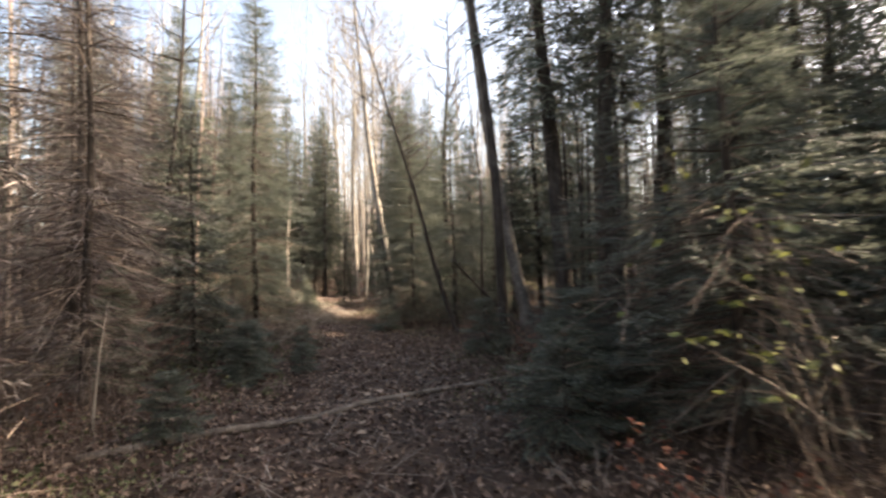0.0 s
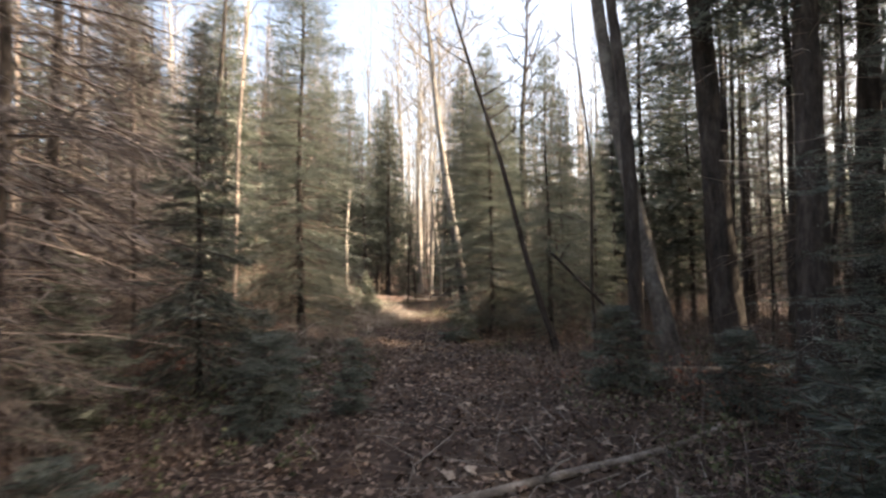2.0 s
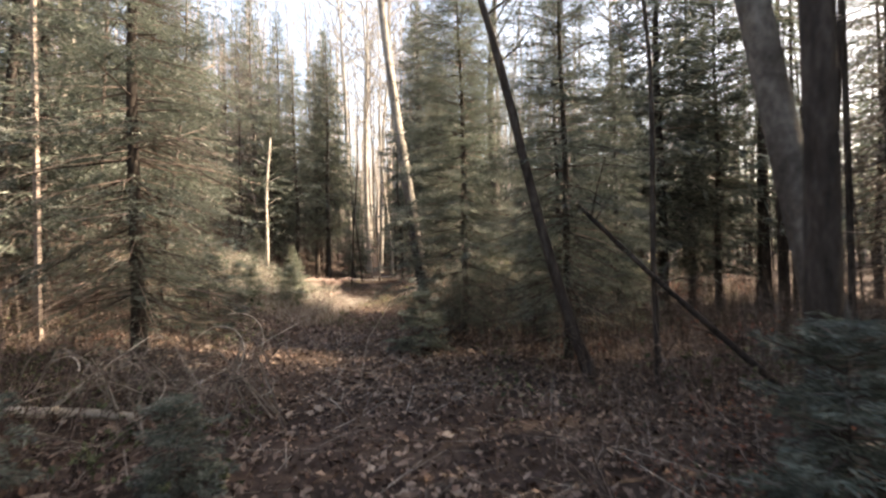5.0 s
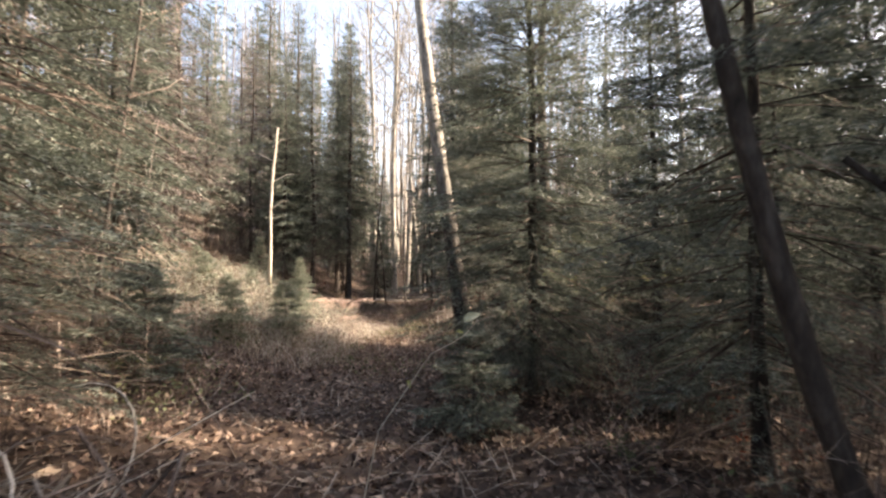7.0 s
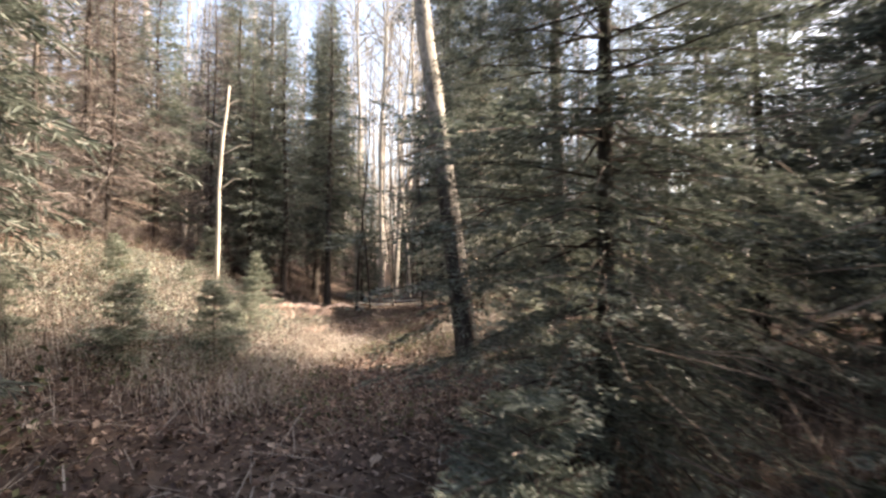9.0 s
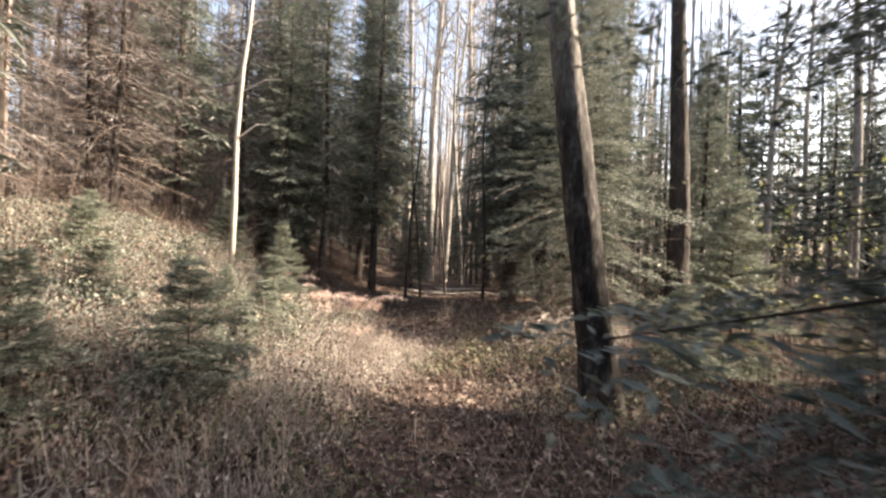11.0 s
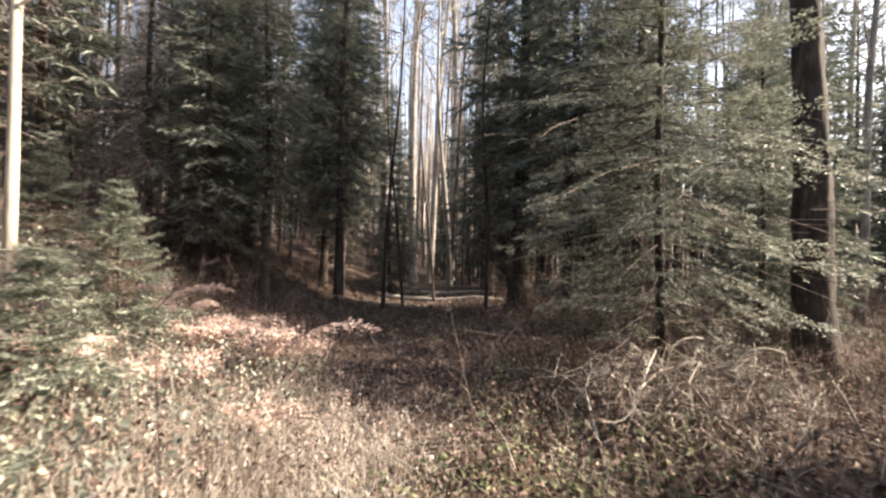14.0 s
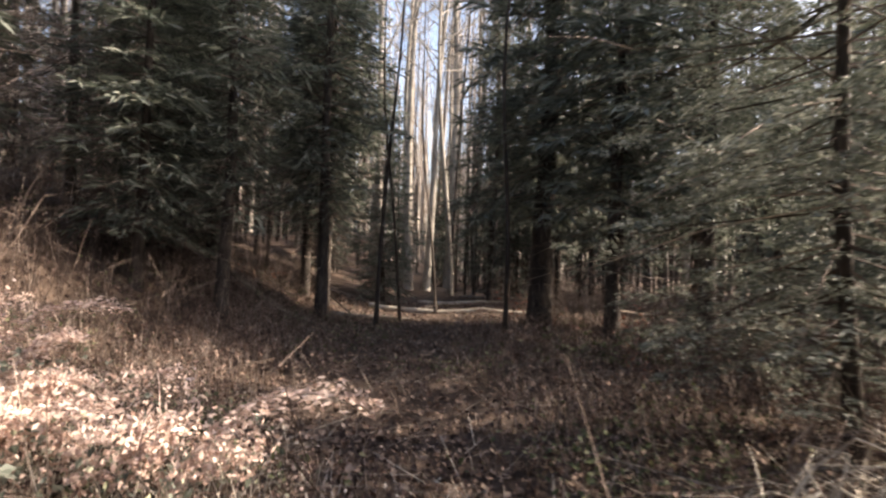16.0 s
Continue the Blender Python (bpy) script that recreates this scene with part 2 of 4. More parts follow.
# ---- generators ----
def bough(rs, dense=1.0, width=0.04, needles=0.0, seg=0.12, fluff=0.6):
    """One flat drooping bough of length 1 along +x, as short loose blades (k, 4, 3)."""
    blades = []

    def blade(p, d, length, w):
        d = d / np.linalg.norm(d)
        side = np.cross(d, (rs.normal(0, fluff), rs.normal(0, fluff), 1.0))
        side /= np.linalg.norm(side) + 1e-9
        sag = np.array((0, 0, -0.12 * length))
        q = [p, p + d * length * 0.4 + side * w, p + d * length + sag, p + d * length * 0.4 - side * w]
        blades.append(q)

    def twig(p, d, length, w):
        if needles:
            k = max(4, int(length / (needles * 0.68)))
            for i in range(k):
                s = (i + rs.rand()) / k
                q = p + d * length * s + np.array((0, 0, -0.12 * length * s * s))
                for sg in (-1, 1):
                    a = np.cross(d, (0, 0, 1.0)) * sg
                    blade(q, d * 0.55 + a * 0.9 + np.array((0, 0, rs.normal(0.15, 0.3))), needles * (1.15 - 0.5 * s), needles * 0.14)
            return
        k = max(1, int(round(length / seg)))
        for i in range(k):
            bend = rs.normal(0, 0.22, 3)
            blade(p + d * length * i / k - np.array((0, 0, 0.1 * length * (i / k) ** 2)), d + bend, length / k * 1.3, w * rs.uniform(0.7, 1.25))

    n = int(9 * dense)
    for i in range(n + 1):
        s = 0.14 + 0.86 * i / n
        p = np.array((s, rs.normal(0, 0.012), -0.16 * s * s + 0.03 * math.sin(7 * s)))
        reach = (0.42 * (1 - s) ** 0.8 + 0.09) * (0.75 + 0.5 * rs.rand())
        for sg in (-1, 1):
            if rs.rand() < 0.12:
                continue
            a = radians(rs.uniform(38, 62)) * sg
            d = np.array((math.cos(a), math.sin(a), rs.uniform(-0.3, 0.12)))
            twig(p, d, reach * 0.55, width * 0.8)
            twig(p + d * reach * 0.5, d, reach * 0.6, width * 0.8)
            for k in range(int(2 + 3 * dense * reach / 0.3)):
                u = rs.uniform(0.15, 0.9)
                b = a + radians(rs.choice((-1, 1)) * rs.uniform(25, 50))
                e = np.array((math.cos(b), math.sin(b), rs.uniform(-0.35, 0.1)))
                twig(p + d * reach * u, e, reach * (0.55 - 0.3 * u) + 0.04, width * 0.7)
        if i < n:
            twig(p, np.array((1.0, rs.normal(0, 0.1), -0.25 * s)), 1.1 / n, width * 0.7)
    return np.array(blades, dtype=np.float64)


def bough_set(seed, count, dense, width, needles=0.0, seg=0.12, fluff=0.6):
    rs = np.random.RandomState(seed)
    return [bough(rs, dense, width, needles, seg, fluff) for _ in range(count)]


COARSE_BOUGHS = bough_set(7, 6, 0.4, 0.055, seg=0.26)
BOUGHS = bough_set(1, 6, 0.66, 0.021, seg=0.15, fluff=0.75)
THIN_BOUGHS = bough_set(3, 5, 0.55, 0.02, seg=0.15, fluff=0.7)
NEEDLE_BOUGHS = bough_set(4, 4, 0.62, 0.03, 0.036)
FINE_BOUGHS = bough_set(11, 4, 0.72, 0.03, 0.03)
DEAD_BOUGHS = bough_set(9, 5, 0.75, 0.0065, seg=0.13, fluff=0.8)
FIR_BOUGHS = bough_set(6, 6, 1.2, 0.017, seg=0.1, fluff=0.8)


bough_meshes = {}


def bough_mesh(b, mat):
    key = (id(b), mat.name)
    if key not in bough_meshes:
        bg = Geo()
        bg.add_quads(b)
        bough_meshes[key] = bg.mesh("bough", mat)
    return bough_meshes[key]


def wobble(rs, height, lean, k=9, amount=0.02):
    z = np.linspace(0, 1, k)
    pts = np.stack([lean[0] * z, lean[1] * z, height * z], axis=1)
    for c in (0, 1):
        for w in (1.0, 2.3):
            ph = rs.uniform(0, 6.283)
            pts[:, c] += amount * height * 0.22 / w * (np.sin(6.283 * w * 0.8 * z + ph) - math.sin(ph))
    return pts


def along(pts, s):
    u = s * (len(pts) - 1)
    i = min(int(u), len(pts) - 2)
    return pts[i] + (pts[i + 1] - pts[i]) * (u - i)


def rugged_tube(geo, pts, rad, seed, depth, rings=110, sides=26):
    """A trunk whose bark stands up in long uneven plates, thickest towards the foot."""
    u = np.linspace(0, 1, len(pts))
    v = np.linspace(0, 1, rings) ** 1.5
    fine = np.stack([np.interp(v, u, pts[:, c]) for c in range(3)], axis=1)
    r = np.interp(v, u, rad)
    prof = np.zeros((rings, sides))
    for i in range(rings):
        z = fine[i][2]
        for j in range(sides):
            a = j * 6.283 / sides
            cx, cy = math.cos(a), math.sin(a)
            plate = abs(noise.noise((cx * 3.2 + seed, cy * 3.2, z * 1.5))) * 2.0
            fleck = noise.noise((cx * 7.0, cy * 7.0 + seed, z * 5.0))
            lump = noise.noise((cx * 1.1, cy * 1.1, z * 0.8 + seed))
            prof[i, j] = r[i] * (1 + depth * (0.9 * plate - 0.45 + 0.5 * fleck) + 0.07 * lump)
    geo.tube(fine, prof, sides)


def make_spruce(name, seed, height, radius, trunk_r, boughs, low=0.1, step_z=0.3, per=5, lean=(0, 0), needle=None, bark=None, snags=30, slope=0.75, droop=12.0, split=False):
    """A conifer: tapered trunk, dead snags below, whorls of boughs above."""
    rs = np.random.RandomState(seed)
    tree = new(name)
    pts = wobble(rs, height, lean, 14)
    pts = np.vstack([[pts[0][0], pts[0][1], -0.25], pts])
    rad = trunk_r * (1 - 0.93 * np.clip(pts[:, 2] / height, 0, 1))
    rad[0], rad[1] = trunk_r * 1.45, trunk_r * 1.18
    tg = Geo()
    if trunk_r > 0.15:
        rugged_tube(tg, pts, rad, seed * 1.7, 0.12)
    else:
        tg.tube(pts, rad, 9)
    part("trunk", tg, bark or BARK, tree, smooth=True)
    line = pts[1:]
    if snags:
        dg = Geo()
        for _ in range(snags):
            s = rs.uniform(0.04, max(low + 0.25, 0.2))
            p = along(line, s)
            a, reach = rs.uniform(0, 6.283), radius * rs.uniform(0.25, 0.8)
            d = np.array((math.cos(a), math.sin(a), rs.uniform(-0.35, 0.15)))
            q = [p, p + d * reach * 0.5 + (0, 0, -0.03), p + d * reach + (0, 0, -0.12 * reach)]
            dg.tube(q, [0.008, 0.006, 0.002], 3, False)
            for _ in range(3):
                u = rs.uniform(0.35, 0.95)
                e = d + np.array((rs.normal(0, 0.7), rs.normal(0, 0.7), rs.normal(-0.2, 0.3)))
                p2 = p + d * reach * u
                dg.tube([p2, p2 + e * reach * 0.22, p2 + e * reach * 0.4 + (0, 0, -0.05)], [0.004, 0.003, 0.001], 3, False)
        tagged(part("dead_wood", dg, TWIG, tree, "bare dead lower branches"), kind="stuff")
    cg, sg = Geo(), Geo()
    z = low * height
    while z < height * 0.985:
        u = (z - low * height) / (height - low * height)
        reach = radius * (1 - u) ** slope * min(1.0, 0.55 + 2.2 * u) + 0.06
        k = per if u < 0.85 else max(3, per - 1)
        a0 = rs.uniform(0, 6.283)
        for i in range(k):
            a = a0 + i * 6.283 / k + rs.normal(0, 0.25)
            r = reach * rs.uniform(0.62, 1.12)
            tilt = radians(rs.normal(droop - 48 * u ** 1.5, 8))
            roll = radians(rs.normal(0, 12))
            b = boughs[rs.randint(len(boughs))]
            m = np.array(Euler((roll, tilt, a)).to_matrix())
            p = along(line, min(1.0, (z + rs.normal(0, 0.06)) / height))
            scale = np.array((r, max(r, 0.35) * rs.uniform(0.8, 1.1), max(r, 0.35)))
            if split:
                ob = new("bough_foliage", bough_mesh(b, needle or NEEDLE))
                ob.parent = tree
                ob.matrix_basis = Matrix.Translation(p) @ Euler((roll, tilt, a)).to_matrix().to_4x4() @ Matrix.Diagonal((*scale, 1))
            else:
                cg.add_quads((b * scale) @ m.T + p)
            if u < 0.9:
                stem = np.array([(s, 0, -0.16 * s * s) for s in (0, 0.5, 0.97)]) * r @ m.T + p
                sg.tube(stem, [0.006 + 0.008 * r * trunk_r * 8, 0.006, 0.002], 3, False)
        z += step_z * (1 - 0.55 * u) * rs.uniform(0.8, 1.2)
    tip = along(line, 1.0)
    cg.add_quads(np.array([[tip - (0, 0, 0.1), tip + (0.004, 0, 0.02), tip + (0, 0, 0.02 * height + 0.06), tip - (0.004, 0, -0.02)]]))
    part("leader" if split else "crown", cg, needle or NEEDLE, tree)
    if sg.n:
        tagged(part("branchwork", sg, TWIG, tree), kind="stuff")
    return tree


def make_bare_tree(name, seed, height, trunk_r, lean=(0, 0), bark=None, limbs=26, first=0.4, twigs=5, sides=8, split=False, sweep=0.0, rugged=0.0):
    """A leafless broadleaf: trunk, limbs that fork into twigs."""
    rs = np.random.RandomState(seed)
    tree = new(name)
    pts = wobble(rs, height, lean, 22, 0.035 if not sweep else 0.008)
    rise = pts[:, 2] / height
    pts[:, 0] -= sweep * (rise - rise ** 2)
    pts = np.vstack([[pts[0][0], pts[0][1], -0.3], pts])
    rad = trunk_r * (1 - 0.9 * np.clip(pts[:, 2] / height, 0, 1) ** 0.9)
    rad[0], rad[1] = trunk_r * 1.6, trunk_r * 1.22
    tg = Geo()
    if rugged:
        rugged_tube(tg, pts, rad, rs.uniform(0, 50), rugged)
    else:
        tg.tube(pts, np.repeat(rad[:, None], sides, axis=1) * (1 + rs.normal(0, 0.045, (len(rad), sides))), sides)
    part("trunk", tg, bark or PALE, tree, smooth=True)
    lg = Geo()
    line = pts[1:]

    def limb(p, d, length, r, depth):
        nonlocal lg
        mid = p + d * length * 0.5 + rs.normal(0, 0.05, 3) * length
        end = p + d * length + np.array((0, 0, 0.18 * length)) + rs.normal(0, 0.06, 3) * length
        lg.tube([p, mid, end], [r, r * 0.7, r * 0.25], 4 if depth else 5, False)
        if depth < 2:
            for _ in range(twigs if depth == 0 else 3):
                u = rs.uniform(0.3, 1.0)
                q = p + (mid - p) * 2 * u if u < 0.5 else mid + (end - mid) * (2 * u - 1)
                e = d + rs.normal(0, 0.55, 3)
                e /= np.linalg.norm(e)
                limb(q, e, length * rs.uniform(0.3, 0.55), r * 0.45, depth + 1)

    for i in range(limbs):
        s = first + (1 - first) * (i + rs.rand()) / limbs
        p = along(line, min(s, 0.995))
        a = rs.uniform(0, 6.283)
        d = np.array((math.cos(a) * 0.75, math.sin(a) * 0.75, rs.uniform(0.25, 0.9)))
        d /= np.linalg.norm(d)
        limb(p, d, height * 0.16 * (1.15 - 0.7 * s) * rs.uniform(0.6, 1.3), trunk_r * 0.3 * (1.1 - 0.7 * s), 0)
        if split:
            part("limb", lg, bark, tree)
            lg = Geo()
    if lg.n:
        tagged(part("crown", lg, TWIG if bark is not PALE and bark else PALE, tree), kind="stuff")
    return tree


def make_bare_shrub(name, seed, height, stems, spread, mat=None, leaf=None, leaves=0, leaf_size=0.03):
    rs = np.random.RandomState(seed)
    shrub = new(name)
    sg, lg = Geo(), Geo()
    tips = []

    def grow(p, d, length, r, depth):
        third = p + d * length * 0.3 + rs.normal(0, 0.025, 3) * length
        mid = p + d * length * 0.6 + rs.normal(0, 0.04, 3) * length
        end = p + d * length * 0.92 + rs.normal(0, 0.07, 3) * length - np.array((0, 0, 0.12 * length))
        sg.tube([p, third, mid, end], [r, r * 0.85, r * 0.65, r * 0.25], 3, False)
        tips.append((mid, end))
        if depth < 2:
            for _ in range(4 if depth == 0 else 2):
                u = rs.uniform(0.25, 1.0)
                q = p + (end - p) * u
                e = d + rs.normal(0, 0.6, 3)
                e /= np.linalg.norm(e)
                grow(q, e, length * rs.uniform(0.3, 0.55), r * 0.5, depth + 1)

    for _ in range(stems):
        a = rs.uniform(0, 6.283)
        r0 = rs.uniform(0, 0.25) * spread
        d = np.array((math.cos(a) * spread, math.sin(a) * spread, rs.uniform(0.5, 1.2)))
        d /= np.linalg.norm(d)
        grow(np.array((math.cos(a) * r0, math.sin(a) * r0, -0.05)), d, height * rs.uniform(0.5, 1.1), 0.003 + 0.0022 * height * rs.rand(), 0)
    tagged(part("stemwork", sg, mat or TWIG, shrub), kind="stuff")
    if leaves:
        q = []
        for _ in range(leaves):
            m, e = tips[rs.randint(len(tips))]
            p = m + (e - m) * rs.uniform(-0.5, 1.1)
            q.append(loose_leaf(rs, p, leaf_size * rs.uniform(0.6, 1.4), 0.8))
        lg.add_quads(np.array(q))
        tagged(part("foliage", lg, leaf, shrub), kind="stuff")
    return shrub


def loose_leaf(rs, p, size, tumble):
    d = rs.normal(0, 1, 3) * (1, 1, tumble)
    d /= np.linalg.norm(d) + 1e-9
    n = np.array((rs.normal(0, tumble), rs.normal(0, tumble), 1.0))
    s = np.cross(d, n)
    s /= np.linalg.norm(s) + 1e-9
    curl = np.cross(s, d) * size * rs.uniform(-0.2, 0.35)
    return [p - d * size, p + s * size * 0.6 + curl, p + d * size, p - s * size * 0.6 + curl]


def leaf_quads(rs, pts, lo, hi, tumble):
    """Many loose leaves at once: (k, 4, 3)."""
    k = len(pts)
    size = rs.uniform(lo, hi, (k, 1))
    d = rs.normal(0, 1, (k, 3)) * (1, 1, tumble)
    d /= np.linalg.norm(d, axis=1)[:, None] + 1e-9
    n = rs.normal(0, tumble, (k, 3))
    n[:, 2] = 1.0
    s = np.cross(d, n)
    s /= np.linalg.norm(s, axis=1)[:, None] + 1e-9
    curl = np.cross(s, d) * size * rs.uniform(-0.25, 0.4, (k, 1))
    w = size * rs.uniform(0.35, 0.75, (k, 1))
    return np.stack([pts - d * size, pts + s * w + curl, pts + d * size, pts - s * w + curl], axis=1)


def put(tree, x, y, turn=0.0, scale=1.0, sink=0.0, first=False):
    """Set a built thing, or a copy of it, on the ground."""
    m = pose(x, y, ground_z(x, y) - sink, 0, 0, turn) @ Matrix.Scale(scale, 4)
    if first:
        tree.matrix_basis = m
        return tree
    ob = copy_thing(tree, m)
    ob.scale = (scale,) * 3
    return ob


# ---- trees that stand by the way ----
def single(tree, x, y, label, category, group=""):
    put(tree, x, y, first=True)
    return tagged(tree, label, category, group)


single(make_bare_tree("poplar_tree", 11, 14.0, 0.155, (-1.35, -0.3), POPLARBARK, 22, 0.5, split=True, sweep=0.8, rugged=0.13), -1.72, 17.65, "tall leaning poplar with dark furrowed bark at its foot", "tree")
single(make_bare_tree("maple_tree", 12, 15.0, 0.1, (-0.9, 0.1), BARK, 20, 0.45, split=True, rugged=0.14), 1.13, 9.2, "dark-barked bare tree in a twin clump", "tree", "twin clump")
single(make_bare_tree("maple_tree", 13, 15.0, 0.135, (-2.6, 0.2), GREYBARK, 20, 0.45, split=True, rugged=0.08), 1.72, 9.75, "pale grey bare trunk leaning beside its twin", "tree", "twin clump")
single(make_spruce("pine_tree", 14, 14.0, 1.9, 0.19, THIN_BOUGHS, 0.32, 0.36, 5, (-0.9, -0.4), snags=40), 2.5, 9.7, "straight dark conifer trunk with high boughs", "tree")
single(make_spruce("pine_tree", 15, 13.0, 1.8, 0.18, THIN_BOUGHS, 0.36, 0.38, 5, (0.2, 0.2), snags=50), 2.95, 8.75, "dark conifer trunk with dead lower branches", "tree")
single(make_spruce("pine_tree", 16, 14.0, 1.9, 0.2, THIN_BOUGHS, 0.36, 0.38, 5, (0.3, -0.3), snags=50), 4.9, 10.8, "dark conifer trunk with sparse dead branches", "tree")
single(make_spruce("pine_tree", 17, 11.0, 1.3, 0.07, BOUGHS, 0.4, 0.34, 4, (0.1, 0.0), snags=60), 4.1, 11.2, "thin straight conifer with bare branch stubs", "tree")
single(make_bare_tree("cherry_tree", 18, 8.0, 0.065, (-2.4, -0.5), BARK, 16, 0.45, split=True), 0.32, 11.25, "thin dark tree leaning over small spruces", "tree")
single(make_spruce("spruce_tree", 21, 7.0, 1.75, 0.065, FINE_BOUGHS, 0.05, 0.2, 7, snags=40, split=True), -0.88, 14.2, "dense dark green spruce with boughs to the ground", "tree")
single(make_spruce("spruce_tree", 22, 5.8, 1.5, 0.055, FINE_BOUGHS, 0.12, 0.22, 6, snags=50, split=True), 0.3, 12.1, "young green spruce with a pointed top", "tree")
single(make_spruce("spruce_tree", 23, 8.8, 1.7, 0.075, FINE_BOUGHS, 0.06, 0.25, 6, snags=120, split=True), -4.35, 11.3, "tall full spruce with brown dead boughs below", "tree")
single(make_spruce("spruce_tree", 24, 11.5, 1.7, 0.11, BOUGHS, 0.2, 0.28, 6, snags=80), -6.95, 28.4, "narrow pointed dark green spruce", "tree")
single(make_spruce("spruce_tree", 25, 12.5, 2.2, 0.2, BOUGHS, 0.17, 0.34, 6, snags=90), -2.65, 27.5, "large dark spruce with a thick trunk", "tree")
single(make_bare_tree("poplar_tree", 27, 14.0, 0.2, (0.2, 0.4), BARK, 20, 0.5, split=True, rugged=0.13), 0.25, 22.2, "dark-barked tree behind a sunlit spruce", "tree")

single(make_bare_tree("birch_tree", 28, 15.0, 0.09, (1.7, 0.2), PALE, 20, 0.5, 4, split=True), -8.35, 14.6, "pale birch trunk leaning among grey spruces", "tree")
single(make_bare_tree("birch_tree", 29, 14.0, 0.085, (1.2, 0.1), BARK, 20, 0.5, 4, split=True), -7.75, 13.0, "slim dark trunk leaning beside a pale birch", "tree")
old_spruce = make_spruce("dying_spruce", 43, 8.5, 1.6, 0.075, DEAD_BOUGHS, 0.3, 0.36, 5, needle=DULL, snags=70, droop=16)
rs = np.random.RandomState(19)
for z0, tip in ((3.75, (2.5, 1.35, 4.0)), (3.2, (2.4, 1.5, 3.4)), (3.5, (1.9, 1.9, 3.3)), (2.7, (1.7, 1.2, 2.4))):
    bg = Geo()
    a, b = np.array((0, 0, z0)), np.array(tip)
    line = np.array([a + (b - a) * u + (0, 0, 0.18 * math.sin(3.14 * u)) + rs.normal(0, 0.02, 3) for u in np.linspace(0, 1, 9)])
    bg.tube(line, np.linspace(0.016, 0.003, 9), 5, False)
    for _ in range(16):
        p = along(line, rs.uniform(0.25, 0.98))
        e = (b - a) / np.linalg.norm(b - a) + rs.normal(0, 0.7, 3) * (1, 1, 0.35)
        e *= rs.uniform(0.15, 0.5)
        bg.tube([p, p + e * 0.5 + (0, 0, 0.01), p + e + (0, 0, -0.05)], [0.005, 0.003, 0.001], 3, False)
    part("branch", bg, BARK, old_spruce, "long bare dead branch")
single(old_spruce, -5.45, 4.4, "dying spruce with long bare boughs over the way", "tree")

# ---- conifers of the wood ----
spruces = [make_spruce("spruce_tree", 31, 9.0, 1.7, 0.09, BOUGHS, 0.12, 0.33, 6, snags=25),
           make_spruce("spruce_tree", 32, 11.0, 2.0, 0.11, BOUGHS, 0.17, 0.36, 5, snags=40),
           make_spruce("spruce_tree", 33, 7.0, 1.4, 0.07, BOUGHS, 0.05, 0.28, 6, snags=10),
           make_spruce("spruce_tree", 34, 12.0, 1.9, 0.12, THIN_BOUGHS, 0.17, 0.34, 6, snags=60),
           make_spruce("spruce_tree", 38, 12.0, 1.6, 0.12, THIN_BOUGHS, 0.36, 0.38, 5, snags=70)]
far_spruces = [make_spruce("far_spruce", 35, 11.0, 1.9, 0.1, COARSE_BOUGHS, 0.1, 0.46, 4, snags=0),
               make_spruce("far_spruce", 36, 13.0, 2.0, 0.12, COARSE_BOUGHS, 0.2, 0.55, 4, snags=0),
               make_spruce("far_spruce", 37, 8.0, 1.5, 0.08, COARSE_BOUGHS, 0.05, 0.4, 4, snags=0)]
greys = [make_spruce("dying_spruce", 41, 7.5, 1.7, 0.06, DEAD_BOUGHS, 0.06, 0.34, 5, needle=DULL, snags=50, droop=18),
         make_spruce("dying_spruce", 42, 9.0, 1.8, 0.075, DEAD_BOUGHS, 0.1, 0.36, 5, needle=DULL, snags=55, droop=18)]
bares = [make_bare_tree("birch_tree", 51, 15.0, 0.10, (0.5, 0.2), PALE, 32, 0.35, 5, 6),
         make_bare_tree("birch_tree", 52, 17.0, 0.12, (-0.5, 0.3), PALE, 32, 0.4, 5, 6),
         make_bare_tree("birch_tree", 53, 13.0, 0.07, (0.3, -0.4), PALE, 30, 0.35, 5, 6)]
poles = [make_bare_tree("young_tree", 61, 8.0, 0.035, (0.4, 0.3), BARK, 12, 0.35, 3, 5),
         make_bare_tree("young_tree", 62, 10.0, 0.045, (-0.4, 0.2), BARK, 12, 0.4, 3, 5)]
for k, lab in ((spruces, "dark green spruce among the forest trees"), (far_spruces, "dark spruce deep in the wood"), (greys, "thin grey-brown dying spruce with drooping twigs"),
               (bares, "tall bare birch with a pale trunk"), (poles, "thin bare young tree with a dark stem")):
    for t in k:
        tagged(t, lab, "tree", "forest trees")

placed = []
used = set()


def plant(kinds, which, x, y, turn, scale):
    t = kinds[which % len(kinds)]
    if t.name in used:
        put(t, x, y, turn, scale)
    else:
        used.add(t.name)
        put(t, x, y, turn, scale, first=True)
    placed.append((x, y))


